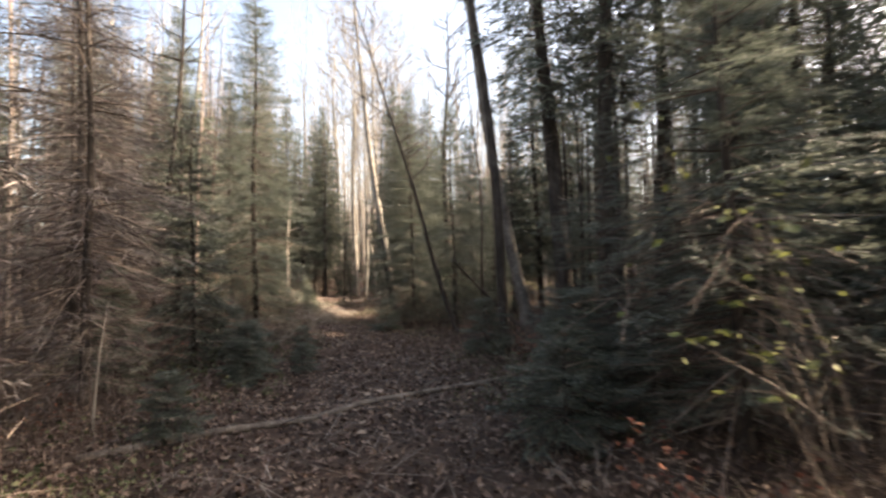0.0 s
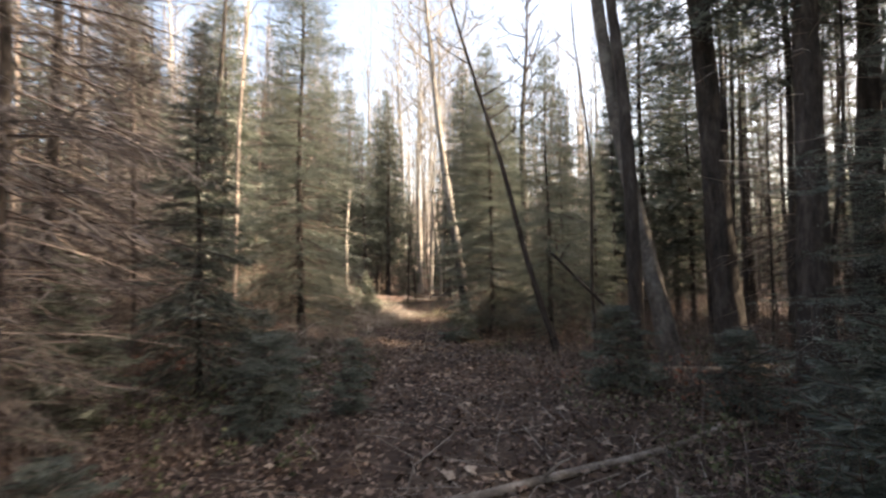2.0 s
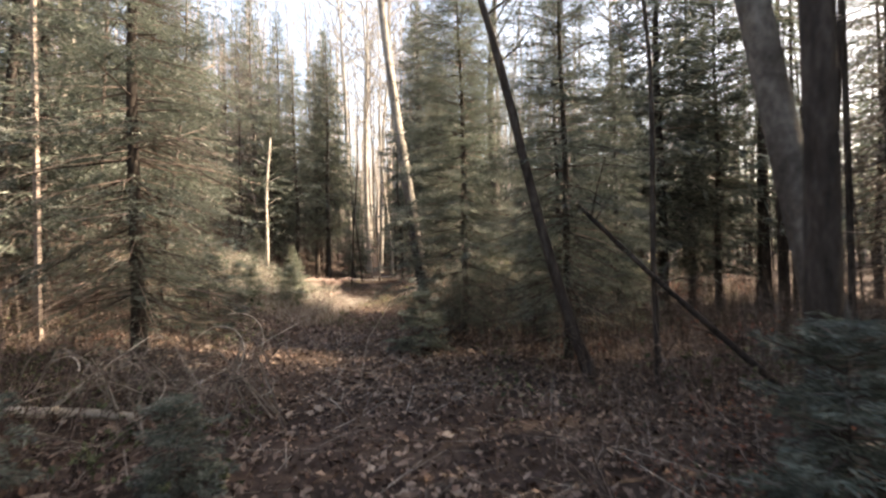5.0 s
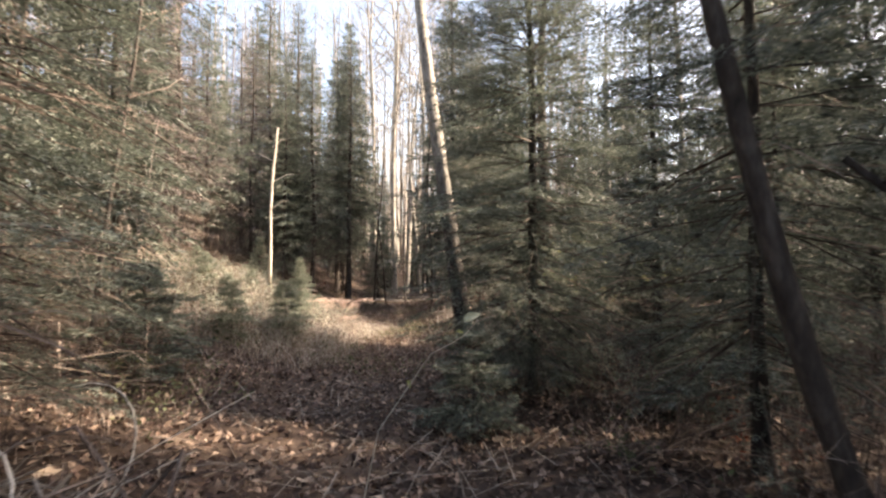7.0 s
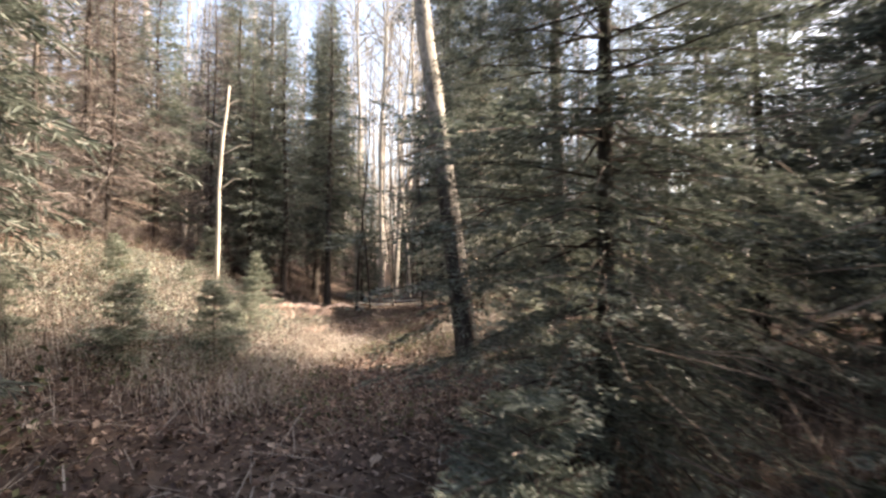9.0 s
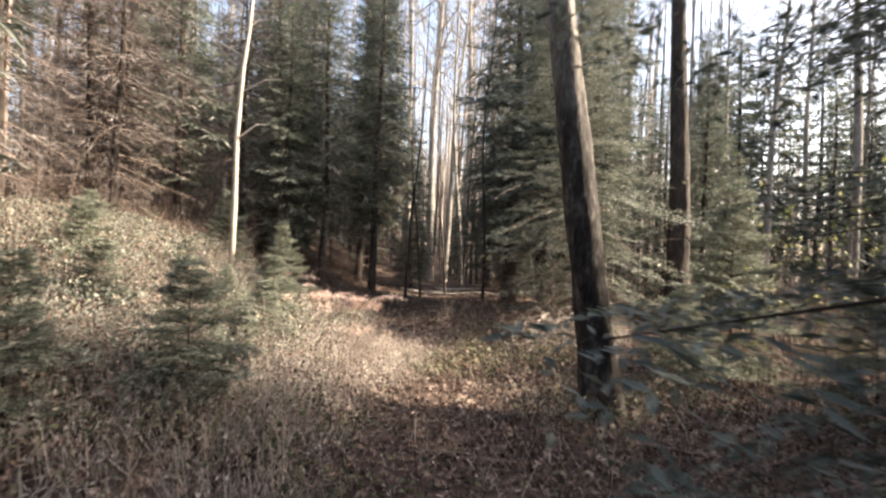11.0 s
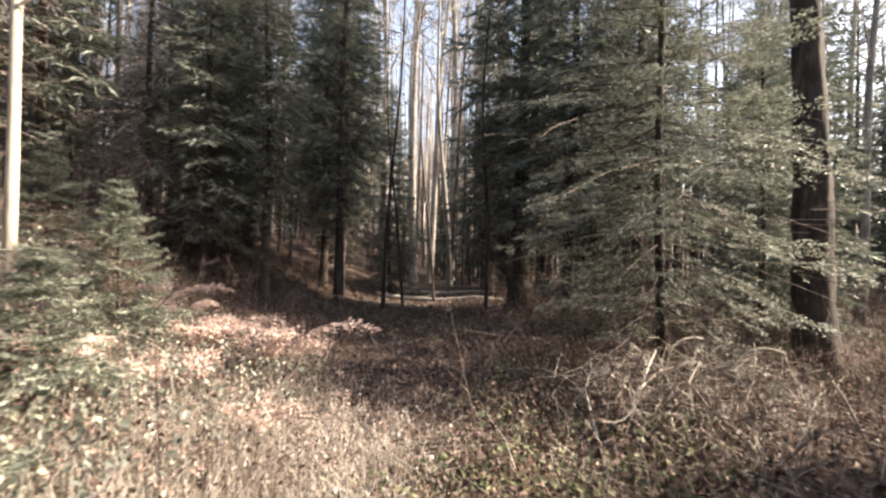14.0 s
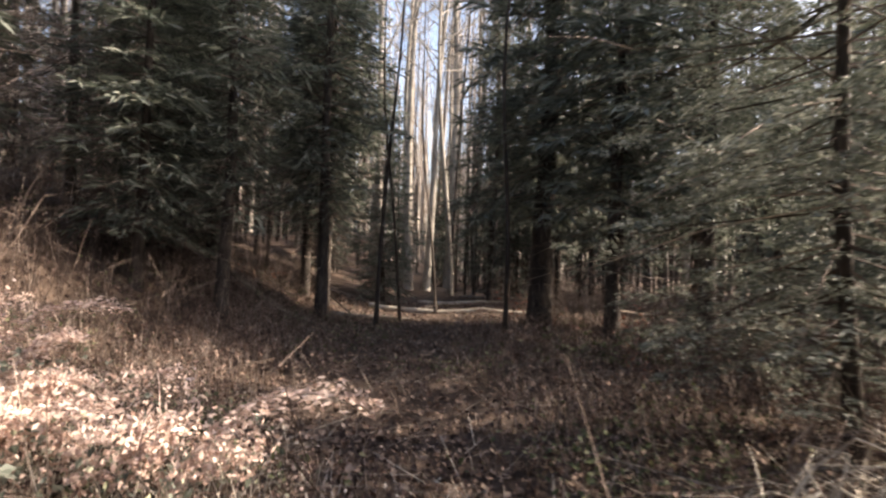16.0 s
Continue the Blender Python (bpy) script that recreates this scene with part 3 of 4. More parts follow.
SPOTS = [
    (spruces, 3, -6.45, 26.8, 0.9), (spruces, 3, -10.2, 28.2, 1.0), (greys, 1, -8.1, 31.6, 1.0), (greys, 0, -9.2, 24.6, 1.1),
    (greys, 0, -4.1, 5.6, 1.0), (greys, 1, -5.6, 7.4, 1.0), (greys, 0, -6.6, 4.6, 1.1), (greys, 1, -3.9, 3.4, 0.8), (greys, 0, -6.0, 9.2, 0.8),
    (spruces, 2, -3.9, 7.6, 0.6), (greys, 0, -7.6, 10.6, 1.1), (spruces, 0, -7.4, 13.6, 1.0), (greys, 0, -9.8, 16.5, 1.2), (greys, 1, -9.9, 21.0, 1.1), (greys, 0, -11.4, 23.4, 1.1),
    # Spruces with y below 0 are added out of view to shade the start. Most small spruces on the right are added to keep
    # sun off the way.
    (spruces, 2, 2.3, 16.2, 0.9), (spruces, 1, 3.3, 16.6, 1.0), (spruces, 4, 5.4, 16.6, 1.0), (spruces, 2, 3.1, 5.0, 0.8), (greys, 0, 4.4, 2.2, 0.7), (spruces, 0, 2.0, -1.6, 1.0), (spruces, 0, -2.1, -1.9, 1.0), (spruces, 1, 0.2, -3.8, 1.0), (spruces, 2, 3.3, 2.3, 0.9), (greys, 0, -3.1, 1.3, 0.8), (spruces, 0, -4.6, -0.6, 1.0), (spruces, 2, 4.6, 4.4, 0.75), (spruces, 2, 5.8, 6.4, 0.7), (spruces, 2, 3.9, 0.7, 0.75), (spruces, 2, 5.3, 2.7, 0.75), (spruces, 2, 6.5, 1.2, 0.8), (spruces, 2, 6.9, 4.7, 0.8), (spruces, 2, 4.5, 6.4, 0.7), (spruces, 2, 7.0, 8.2, 0.85), (spruces, 2, 8.2, 6.4, 0.8),
    (spruces, 4, 6.4, 11.4, 1.0), (spruces, 4, 7.2, 9.4, 1.1), (spruces, 4, 8.0, 12.6, 1.1), (spruces, 2, 2.6, 27.8, 1.0), (spruces, 2, 1.0, 15.9, 0.9), (spruces, 0, 4.6, 16.9, 0.9), (spruces, 2, 1.5, 13.9, 0.62), (greys, 0, 5.2, 13.4, 1.0), (greys, 1, 7.2, 14.8, 1.0), (greys, 0, 9.0, 14.2, 1.1), (greys, 1, 6.0, 9.8, 1.0), (greys, 0, 7.8, 11.0, 1.0), (spruces, 4, 10.4, 12.8, 1.0), (spruces, 4, 11.6, 17.0, 1.0), (spruces, 0, -3.5, 31.6, 0.95), (spruces, 2, -6.3, 31.2, 0.9), (spruces, 2, -8.9, 34.0, 1.1), (spruces, 1, -1.6, 32.6, 1.0),
    (spruces, 2, 0.4, 23.6, 0.7), (spruces, 3, -7.6, 29.0, 0.9), (spruces, 3, -8.6, 27.0, 0.9), (spruces, 3, -7.2, 24.9, 0.75),
    (spruces, 4, 4.2, 7.2, 1.0), (spruces, 4, 5.6, 9.0, 1.0), (spruces, 4, 3.6, 5.6, 1.0), (spruces, 2, 1.5, 24.6, 0.9), (spruces, 3, -0.2, 27.0, 0.8), (far_spruces, 2, -5.0, 38.5, 0.8), (far_spruces, 2, -3.2, 40.0, 0.85), (far_spruces, 2, -7.0, 37.0, 0.8), (far_spruces, 2, -5.9, 41.0, 0.8),
    (bares, 1, -6.4, 36.0, 1.4), (bares, 0, -5.8, 36.4, 1.5), (bares, 2, -4.7, 33.8, 1.4), (bares, 1, -5.1, 38.0, 1.5), (bares, 0, -4.2, 40.0, 1.5), (bares, 1, -7.4, 41.0, 1.5), (bares, 0, -6.9, 33.2, 1.35), (bares, 2, -3.6, 36.3, 1.6), (bares, 1, -8.2, 38.0, 1.4), (bares, 2, -5.6, 41.5, 1.7), (bares, 0, -3.0, 38.6, 1.4),
    # Four spruces, x 9.0 to 10.4, are added out of view to block sun.
    (greys, 0, -8.6, 14.6, 1.0), (spruces, 1, 9.0, 6.2, 1.35), (spruces, 1, 9.5, 7.3, 1.35), (spruces, 1, 10.4, 3.2, 0.9), (spruces, 1, 9.2, 9.0, 1.2), (spruces, 0, -7.9, 24.2, 0.8), (spruces, 0, -10.0, 23.4, 0.9), (spruces, 0, -6.7, 15.5, 0.85), (greys, 1, -8.8, 18.6, 0.8), (greys, 0, -9.6, 21.2, 1.1), (spruces, 0, 4.5, 17.9, 1.0), (spruces, 0, -11.2, 19.6, 1.0),
    (bares, 1, 8.5, 34.0, 1.1), (far_spruces, 1, 10.5, 37.0, 1.0), (bares, 0, 11.0, 35.0, 1.2), (far_spruces, 0, 7.6, 38.0, 1.1), (bares, 2, 9.6, 33.0, 1.2), (far_spruces, 1, 13.2, 36.0, 1.0), (far_spruces, 0, 11.8, 33.0, 1.0), (bares, 1, 5.5, 26.5, 1.0), (bares, 0, 7.5, 28.5, 1.1), (bares, 2, 4.2, 29.2, 1.1), (far_spruces, 2, 9.5, 32.2, 1.0), (far_spruces, 0, 6.5, 32.4, 1.0), (far_spruces, 2, 4.5, 33.0, 1.1), (bares, 0, 3.4, 26.2, 0.9), (bares, 2, 6.6, 24.2, 1.0),
    (poles, 0, -5.2, 27.6, 1.0), (poles, 1, -5.5, 26.9, 1.0), (poles, 0, -4.7, 29.2, 1.1), (poles, 1, -3.3, 26.4, 1.0), (poles, 1, 0.9, 11.0, 0.8),
]
rs = np.random.RandomState(5)
for kinds, which, x, y, s in SPOTS:
    plant(kinds, which, x, y, rs.uniform(0, 360), s)


def clear(x, y):
    """Kept open: the way, the glade with its light from the sun's side, the view along the way."""
    if abs(x - path_x(y)) < 2.2 + 0.03 * max(0, y) and y < 40:
        return True
    if -8.5 < x < 1.5 and 14.5 < y < 23.5:
        return True
    if 0 < x < 22 and 16.8 + 0.176 * x < y < 23.4 + 0.176 * x:
        return True
    if 2 < x < 20 and 23.0 + 0.176 * x < y < 27.0 + 0.176 * x:
        return True
    if -1 < x < 20 and 26.6 + 0.176 * x < y < 29.4 + 0.176 * x:
        return True
    if 2 < x < 14 and -5 < y < 9:
        return True
    if 1 < x < 10 and 11.8 + 0.176 * x < y < 15.2 + 0.176 * x:
        return True
    if -4.5 < x < 3 and y < 12:
        return True
    return False


tries = 0
while len(placed) < 350 and tries < 6000:
    tries += 1
    far = tries > 700
    x, y = (rs.uniform(-32, 30), rs.uniform(26, 75)) if far else (rs.uniform(-24, 24), rs.uniform(-9, 40))
    if clear(x, y):
        continue
    if any((x - a) ** 2 + (y - b) ** 2 < (1.3 if not far else 2.2) for a, b in placed):
        continue
    view = abs(x + 0.2 * y) < 0.16 * y + 1
    u = rs.rand()
    if far and view:
        kinds = bares if u < 0.75 else poles
    elif far:
        kinds = far_spruces if u < 0.45 else bares if u < 0.85 else poles
    elif x < -3:
        kinds = spruces if u < (0.12 if y < 16 else 0.28) else greys if u < 0.45 else bares if u < 0.85 else poles
    else:
        kinds = spruces if u < 0.6 else poles if u < 0.85 or y < 22 else bares
    if kinds is spruces and (y > 30 or x < -13 or x > 11 or y < -2):
        kinds = far_spruces
    which = rs.randint(4)
    if x > 0 and kinds is spruces and rs.rand() < 0.5:
        which = 4
    plant(kinds, which, x, y, rs.uniform(0, 360), rs.uniform(0.8, 1.2))

# ---- the wood beyond ----
rs = np.random.RandomState(8)
fg = Geo()
quads = []
for i in range(2100):
    a, r = rs.uniform(0, 6.283), rs.uniform(44, 105)
    x, y = r * math.cos(a), 12 + r * math.sin(a)
    if i > 700:
        a = rs.normal(0, 0.5)
        x, y = r * math.sin(a) - 6, 12 + r * math.cos(a)
    h, tr = rs.uniform(9, 19), rs.uniform(0.05, 0.13)
    z = ground_z(x, y) - 0.3
    lx, ly = rs.normal(0, 0.5, 2)
    fg.tube([(x, y, z), (x + lx * 0.5, y + ly * 0.5, z + h * 0.5), (x + lx, y + ly, z + h)], [tr, tr * 0.7, 0.015], 4, False)
    for _ in range(40):
        s = rs.uniform(0.25, 1.0)
        b, reach = rs.uniform(0, 6.283), rs.uniform(0.5, 2.2) * (1.2 - 0.6 * s)
        p = np.array((x + lx * s, y + ly * s, z + h * s))
        d = np.array((math.cos(b) * 0.6, math.sin(b) * 0.6, rs.uniform(0.2, 0.9)))
        w = np.array((-math.sin(b), math.cos(b), 0)) * rs.uniform(0.008, 0.024)
        quads.append([p - w, p + d * reach * 0.5 - w * 0.8, p + d * reach, p + d * reach * 0.5 + w * 0.8])
fg.add_quads(np.array(quads))
tagged(new("far_woods", fg.mesh("far_woods", FARBARK)), "dense pale bare woodland in the distance", "woods", kind="stuff")



def stem_band(name, count, spot, heights, radii, twigs, mat, label, twig=(0.004, 0.011)):
    """A thicket of thin bare stems with fine twigs, too many to tell apart."""
    geo, q = Geo(), []
    for _ in range(count):
        x, y = spot()
        if abs(x - path_x(y)) < (1.6 if y > 26 else 3.4) and y < 46 or -8.5 < x < 1.5 and 14 < y < 24 or x > 1 and 16.4 + 0.176 * x < y < 23.8 + 0.176 * x:
            continue
        h, tr = rs.uniform(*heights), rs.uniform(*radii)
        z = ground_z(x, y) - 0.2
        lx, ly = rs.normal(0, 0.035 * h, 2)
        geo.tube([(x, y, z), (x + lx * 0.4, y + ly * 0.6, z + h * 0.5), (x + lx, y + ly, z + h)], [tr, tr * 0.75, 0.008], 5, False)
        for _ in range(twigs):
            u = rs.uniform(0.2, 1.0)
            b, reach = rs.uniform(0, 6.283), rs.uniform(0.3, 1.5) * (1.25 - 0.8 * u) * h / 12
            p = np.array((x + lx * u, y + ly * u, z + h * u))
            d = np.array((math.cos(b) * 0.7, math.sin(b) * 0.7, rs.uniform(-0.1, 0.9)))
            w = np.array((-math.sin(b), math.cos(b), 0)) * rs.uniform(*twig)
            q.append([p - w, p + d * reach * 0.5 - w * 0.8, p + d * reach, p + d * reach * 0.5 + w * 0.8])
    geo.add_quads(np.array(q))
    return tagged(new(name, geo.mesh(name, mat)), label, "woods", kind="stuff")


def fan(lo, hi, near_r, far_r, cx=0.0, cy=5.0):
    def spot():
        a, r = radians(rs.uniform(lo, hi)), rs.uniform(near_r, far_r)
        return cx + r * math.sin(a), cy + r * math.cos(a)
    return spot


stem_band("dark_tree_stand", 260, fan(-42, 14, 30, 60), (8, 16), (0.035, 0.08), 60, BARK, "stand of slim dark leafless trees")
stem_band("bare_birch_stand", 430, fan(-42, 14, 36, 66), (15, 27), (0.045, 0.1), 120, FARBARK, "stand of slim pale leafless birches", (0.009, 0.021))
stem_band("pole_thicket", 330, fan(22, 105, 7, 30), (6, 12), (0.02, 0.055), 34, BARK, "thicket of thin dark young stems")
stem_band("pole_thicket", 200, fan(-100, -32, 9, 30), (5, 11), (0.02, 0.05), 26, TWIG, "thicket of thin grey young stems")
stem_band("pole_thicket", 300, fan(-24, 10, 27, 42), (3, 8), (0.025, 0.06), 26, BARK, "thicket of dark stems closing the end of the way")

cg = Geo()
quads = []
for i in range(520):
    a, r = rs.uniform(0, 6.283), rs.uniform(34, 80)
    if i > 200:
        a = rs.choice((0.55, 1.0)) * rs.uniform(0.55, 1.4) * rs.choice((-1.15, 1.0)) + 1.45
    x, y = r * math.cos(a), 10 + r * math.sin(a)
    if abs(x + 0.2 * y) < 0.07 * y + 1.5 and y > 0:
        continue
    h, w = rs.uniform(7, 14), rs.uniform(1.2, 2.0)
    z = ground_z(x, y)
    cg.tube([(x, y, z - 0.2), (x, y, z + h)], [0.11, 0.02], 4, False)
    k = 110
    for j in range(k):
        u = j / k
        b = rs.uniform(0, 6.283)
        reach = (w * (1 - u) ** 0.8 + 0.15) * rs.uniform(0.6, 1.1)
        p = np.array((x, y, z + h * (0.1 + 0.9 * u)))
        d = np.array((math.cos(b), math.sin(b), rs.uniform(-0.35, 0.05)))
        sd = np.array((-math.sin(b), math.cos(b), rs.normal(0, 0.3))) * reach * 0.2
        quads.append([p, p + d * reach * 0.6 + sd, p + d * reach, p + d * reach * 0.6 - sd])
cg.add_quads(np.array(quads))
tagged(new("far_conifers", cg.mesh("far_conifers", NEEDLE)), "dark conifers massed in the distance", "woods", kind="stuff")

# ---- small firs and shrubs ----
firs = [make_spruce("young_fir", 71, 2.0, 0.75, 0.018, FIR_BOUGHS, 0.06, 0.14, 5, needle=YOUNG, snags=0, split=True, droop=0),
        make_spruce("young_fir", 72, 1.2, 0.6, 0.012, FIR_BOUGHS, 0.06, 0.12, 5, needle=YOUNG, snags=0, split=True, droop=0),
        make_spruce("young_fir", 73, 0.9, 0.65, 0.012, FIR_BOUGHS, 0.06, 0.13, 5, needle=NEEDLE, snags=0, split=True, droop=5)]
for t, lab in zip(firs, ("bright green young fir in the sunlit grass", "small light green fir sapling among dry weeds", "low dark green fir bush on the leaf litter")):
    tagged(t, lab, "fir", "young firs")
for which, x, y, s in [(0, -5.55, 19.6, 0.62), (0, -6.9, 20.4, 0.7), (1, -4.75, 17.3, 0.45), (1, -5.4, 18.1, 0.5), (1, -4.5, 16.3, 0.8), (1, -6.6, 17.6, 0.6), (1, -5.9, 17.1, 0.55), (1, -5.2, 18.7, 0.7), (1, -4.9, 18.0, 0.6), (1, -7.2, 18.3, 0.6), (1, -6.2, 18.6, 0.5), (1, -6.1, 15.4, 0.75), (1, -5.0, 15.6, 0.7),
                       (0, -0.1, 19.3, 1.1), (1, -0.9, 18.4, 0.9), (1, 0.5, 18.0, 1.0), 
                       (2, 0.72, 8.5, 1.05), (2, 1.75, 7.8, 0.9), (2, -2.75, 6.8, 0.7), (2, -3.2, 8.0, 0.8), (2, -2.6, 9.0, 0.6), (2, -2.2, 7.6, 0.5), (2, -2.9, 7.2, 0.9), (2, -3.7, 8.6, 1.0), (2, -1.5, 12.9, 0.9), (2, 0.3, 13.3, 0.9), (2, -0.2, 15.2, 1.0), (2, -2.6, 4.6, 0.7),
                       (2, 1.0, 4.15, 1.15), (2, 1.4, 5.1, 1.3), (2, 1.9, 4.5, 1.2), (2, 2.2, 6.6, 0.9), (0, -4.3, 6.4, 0.8), (2, -4.7, 13.4, 1.2), (2, 0.9, 16.2, 1.2)]:
    plant(firs, which, x, y, rs.uniform(0, 360), s)

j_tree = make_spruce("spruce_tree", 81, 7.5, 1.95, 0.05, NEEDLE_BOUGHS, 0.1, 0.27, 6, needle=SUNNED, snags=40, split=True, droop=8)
near_fir = make_spruce("spruce_tree", 82, 5.4, 1.45, 0.06, NEEDLE_BOUGHS, 0.12, 0.3, 5, needle=NEEDLE, snags=110, split=True, droop=10)
single(make_spruce("spruce_tree", 83, 3.2, 1.2, 0.035, FINE_BOUGHS, 0.08, 0.2, 5, snags=60, split=True), 1.95, 5.7, "small dark spruce with drooping boughs beside the path", "tree")
single(near_fir, 2.35, 3.9, "dense spruce with dead twigs hanging over the path", "tree")
single(j_tree, -1.5, 21.55, "sunlit fir with layered frosted-looking boughs", "tree")

shrubs = [make_bare_shrub("bare_shrub", 91, 1.1, 9, 0.6), make_bare_shrub("bare_shrub", 92, 0.8, 12, 0.9), make_bare_shrub("bare_shrub", 93, 1.6, 8, 0.5)]
leafy = [make_bare_shrub("dry_shrub", 94, 0.7, 9, 0.8, leaf=LITTER, leaves=160, leaf_size=0.022), make_bare_shrub("green_shrub", 95, 0.6, 8, 0.9, leaf=HERB, leaves=220, leaf_size=0.026),
         make_bare_shrub("russet_shrub", 96, 0.6, 8, 0.8, leaf=REDLEAF, leaves=170, leaf_size=0.024)]
for t in shrubs:
    tagged(t, "leafless tangle of thin brown twigs", "shrub", "undergrowth")
for t, lab in zip(leafy, ("low shrub with a few dry brown leaves", "low shrub with small dull green leaves", "low shrub with russet autumn leaves")):
    tagged(t, lab, "shrub", "undergrowth")
n = 0
while n < 460:
    x, y = rs.uniform(-12, 9), rs.uniform(1.0, 31)
    off = abs(x - path_x(y))
    if off < 1.5 + (0.5 if y < 4 else 0) or (off < 2.0 and rs.rand() < 0.6) or (-5.5 < x < -0.3 and 19.0 < y < 22.5):
        continue
    glade = -7 < x < 0.5 and 15 < y < 20
    u = rs.rand()
    if glade:
        plant(leafy, 0, x, y, rs.uniform(0, 360), rs.uniform(0.4, 0.8))
    elif u < 0.45:
        plant(shrubs, rs.randint(3), x, y, rs.uniform(0, 360), rs.uniform(0.6, 1.2))
    else:
        plant(leafy, (0, 0, 1, 1, 2)[rs.randint(5)], x, y, rs.uniform(0, 360), rs.uniform(0.5, 1.1))
    n += 1
for which, x, y, s in [(1, -2.4, 6.2, 0.8), (1, -2.9, 7.4, 0.9), (1, -2.5, 8.2, 0.8), (1, -3.3, 9.2, 0.9), (1, -2.7, 9.9, 0.7), (1, -3.6, 6.6, 1.0), (1, -3.0, 5.6, 0.7), (1, 1.2, 7.0, 0.6),
                       (2, 0.3, 8.75, 0.4), (2, 0.6, 9.0, 0.45), (2, 0.1, 9.1, 0.35), (2, 0.5, 9.4, 0.4), (2, -0.1, 8.6, 0.3), (2, 0.9, 10.0, 0.5), (2, 2.2, 8.8, 0.5), (2, 2.6, 7.4, 0.5)]:
    plant(leafy, which, x, y, rs.uniform(0, 360), s)
plant([tagged(make_bare_shrub("green_leaved_shrub", 97, 3.0, 8, 0.28, leaf=LEAFGREEN, leaves=190, leaf_size=0.032), "tall shrub still holding yellow-green leaves", "shrub", "leafy saplings")], 0, 2.25, 2.7, 20, 1.0)
sparse = tagged(make_bare_shrub("leafy_shrub", 98, 2.6, 6, 0.35, leaf=LEAFGREEN, leaves=170, leaf_size=0.028), "slender shrub with sparse yellow-green leaves", "shrub", "leafy saplings")
for x, y, s in [(0.9, 19.9, 1.0), (1.7, 19.2, 1.1), (2.6, 20.0, 1.2), (1.4, 21.0, 1.1), (3.6, 20.9, 1.3), (2.3, 17.9, 1.0), (0.2, 18.6, 0.8), (4.4, 19.6, 1.2)]:
    plant([sparse], 0, x, y, rs.uniform(0, 360), s)


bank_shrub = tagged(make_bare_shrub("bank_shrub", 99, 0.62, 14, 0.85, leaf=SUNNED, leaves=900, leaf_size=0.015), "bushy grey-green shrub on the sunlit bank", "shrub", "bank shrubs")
for x, y, s in [(-4.9, 17.0, 0.9), (-5.5, 17.7, 1.0), (-6.2, 17.2, 1.0), (-5.9, 18.4, 1.0), (-6.8, 18.6, 1.1), (-5.2, 19.2, 0.8), (-4.6, 16.2, 0.8), (-6.6, 19.6, 1.0), (-7.4, 17.6, 1.1), (-5.7, 20.2, 0.7), (-4.7, 18.5, 0.7), (-7.6, 19.2, 1.1), (-5.3, 15.8, 0.9)]:
    plant([bank_shrub], 0, x, y, rs.uniform(0, 360), s)


def make_dead_sapling(seed, height):
    rs2 = np.random.RandomState(seed)
    sap2 = new("dead_sapling")
    sg = Geo()
    line = np.array([(0.01 * i, 0.004 * i * i, height * i / 6 - 0.05) for i in range(7)])
    sg.tube(line, np.linspace(0.013, 0.004, 7), 6)
    part("stem", sg, BLEACHED, sap2, smooth=True)
    for _ in range(22):
        p = along(line, rs2.uniform(0.55, 0.98))
        a, reach = rs2.uniform(0, 6.283), rs2.uniform(0.25, 0.55)
        d = np.array((math.cos(a), math.sin(a), 0)) * reach
        bg = Geo()
        arc2 = np.array([p, p + d * 0.4 + (0, 0, 0.04), p + d * 0.8 - (0, 0, 0.1), p + d - (0, 0, 0.26)])
        bg.tube(arc2, [0.005, 0.004, 0.0025, 0.001], 4, False)
        for _ in range(7):
            q = along(arc2, rs2.uniform(0.3, 0.95))
            e = d * 0.25 + rs2.normal(0, 0.07, 3) - (0, 0, 0.06)
            bg.tube([q, q + e * 0.6, q + e - (0, 0, 0.03)], [0.0025, 0.0018, 0.001], 3, False)
        tagged(part("twig", bg, DEADWOOD, sap2), kind="stuff")
    return tagged(sap2, "dead fir sapling with a pale stem and drooping twigs", "sapling")


plant([make_dead_sapling(3, 1.35)], 0, -3.55, 4.95, 0, 1.0)


# ---- fallen wood ----
def make_log(name, a, b, r0, r1, mat, label, seed, bow=0.04, ends=0, lift=0.0):
    """A fallen stem from a to b (x, y and height over the ground), with a few broken stubs."""
    rs2 = np.random.RandomState(seed)
    log = new(name)
    z0, z1 = ground_z(a[0], a[1]) + a[2], ground_z(b[0], b[1]) + b[2]
    log.location = (a[0], a[1], z0)
    k = 14
    pts = []
    ph = rs2.uniform(0, 6.283)
    for i in range(k):
        u = i / (k - 1)
        x, y = a[0] + (b[0] - a[0]) * u, a[1] + (b[1] - a[1]) * u
        side = bow * math.sin(3.5 * u + ph)
        z = z0 + (z1 - z0) * u if lift else ground_z(x + side, y) + (r0 + (r1 - r0) * u) * 0.7
        pts.append((x + side - a[0], y - a[1], z - z0))
    lg = Geo()
    rad = np.linspace(r0, r1, k)[:, None] * (1 + rs2.normal(0, 0.05, (k, 9)))
    lg.tube(pts, rad, 9)
    part("stem", lg, mat, log, smooth=True)
    for _ in range(ends):
        p = along(np.array(pts), rs2.uniform(0.2, 0.95))
        d = np.array((rs2.normal(0, 0.6), rs2.normal(0, 0.6), rs2.uniform(0.3, 1.0)))
        bg = Geo()
        reach = rs2.uniform(0.15, 0.7)
        bg.tube([p, p + d * reach * 0.5, p + d * reach + (0, 0, -0.05)], [r1 * 0.5, r1 * 0.35, 0.003], 5)
        part("stub", bg, mat, log)
    return tagged(log, label, "log")


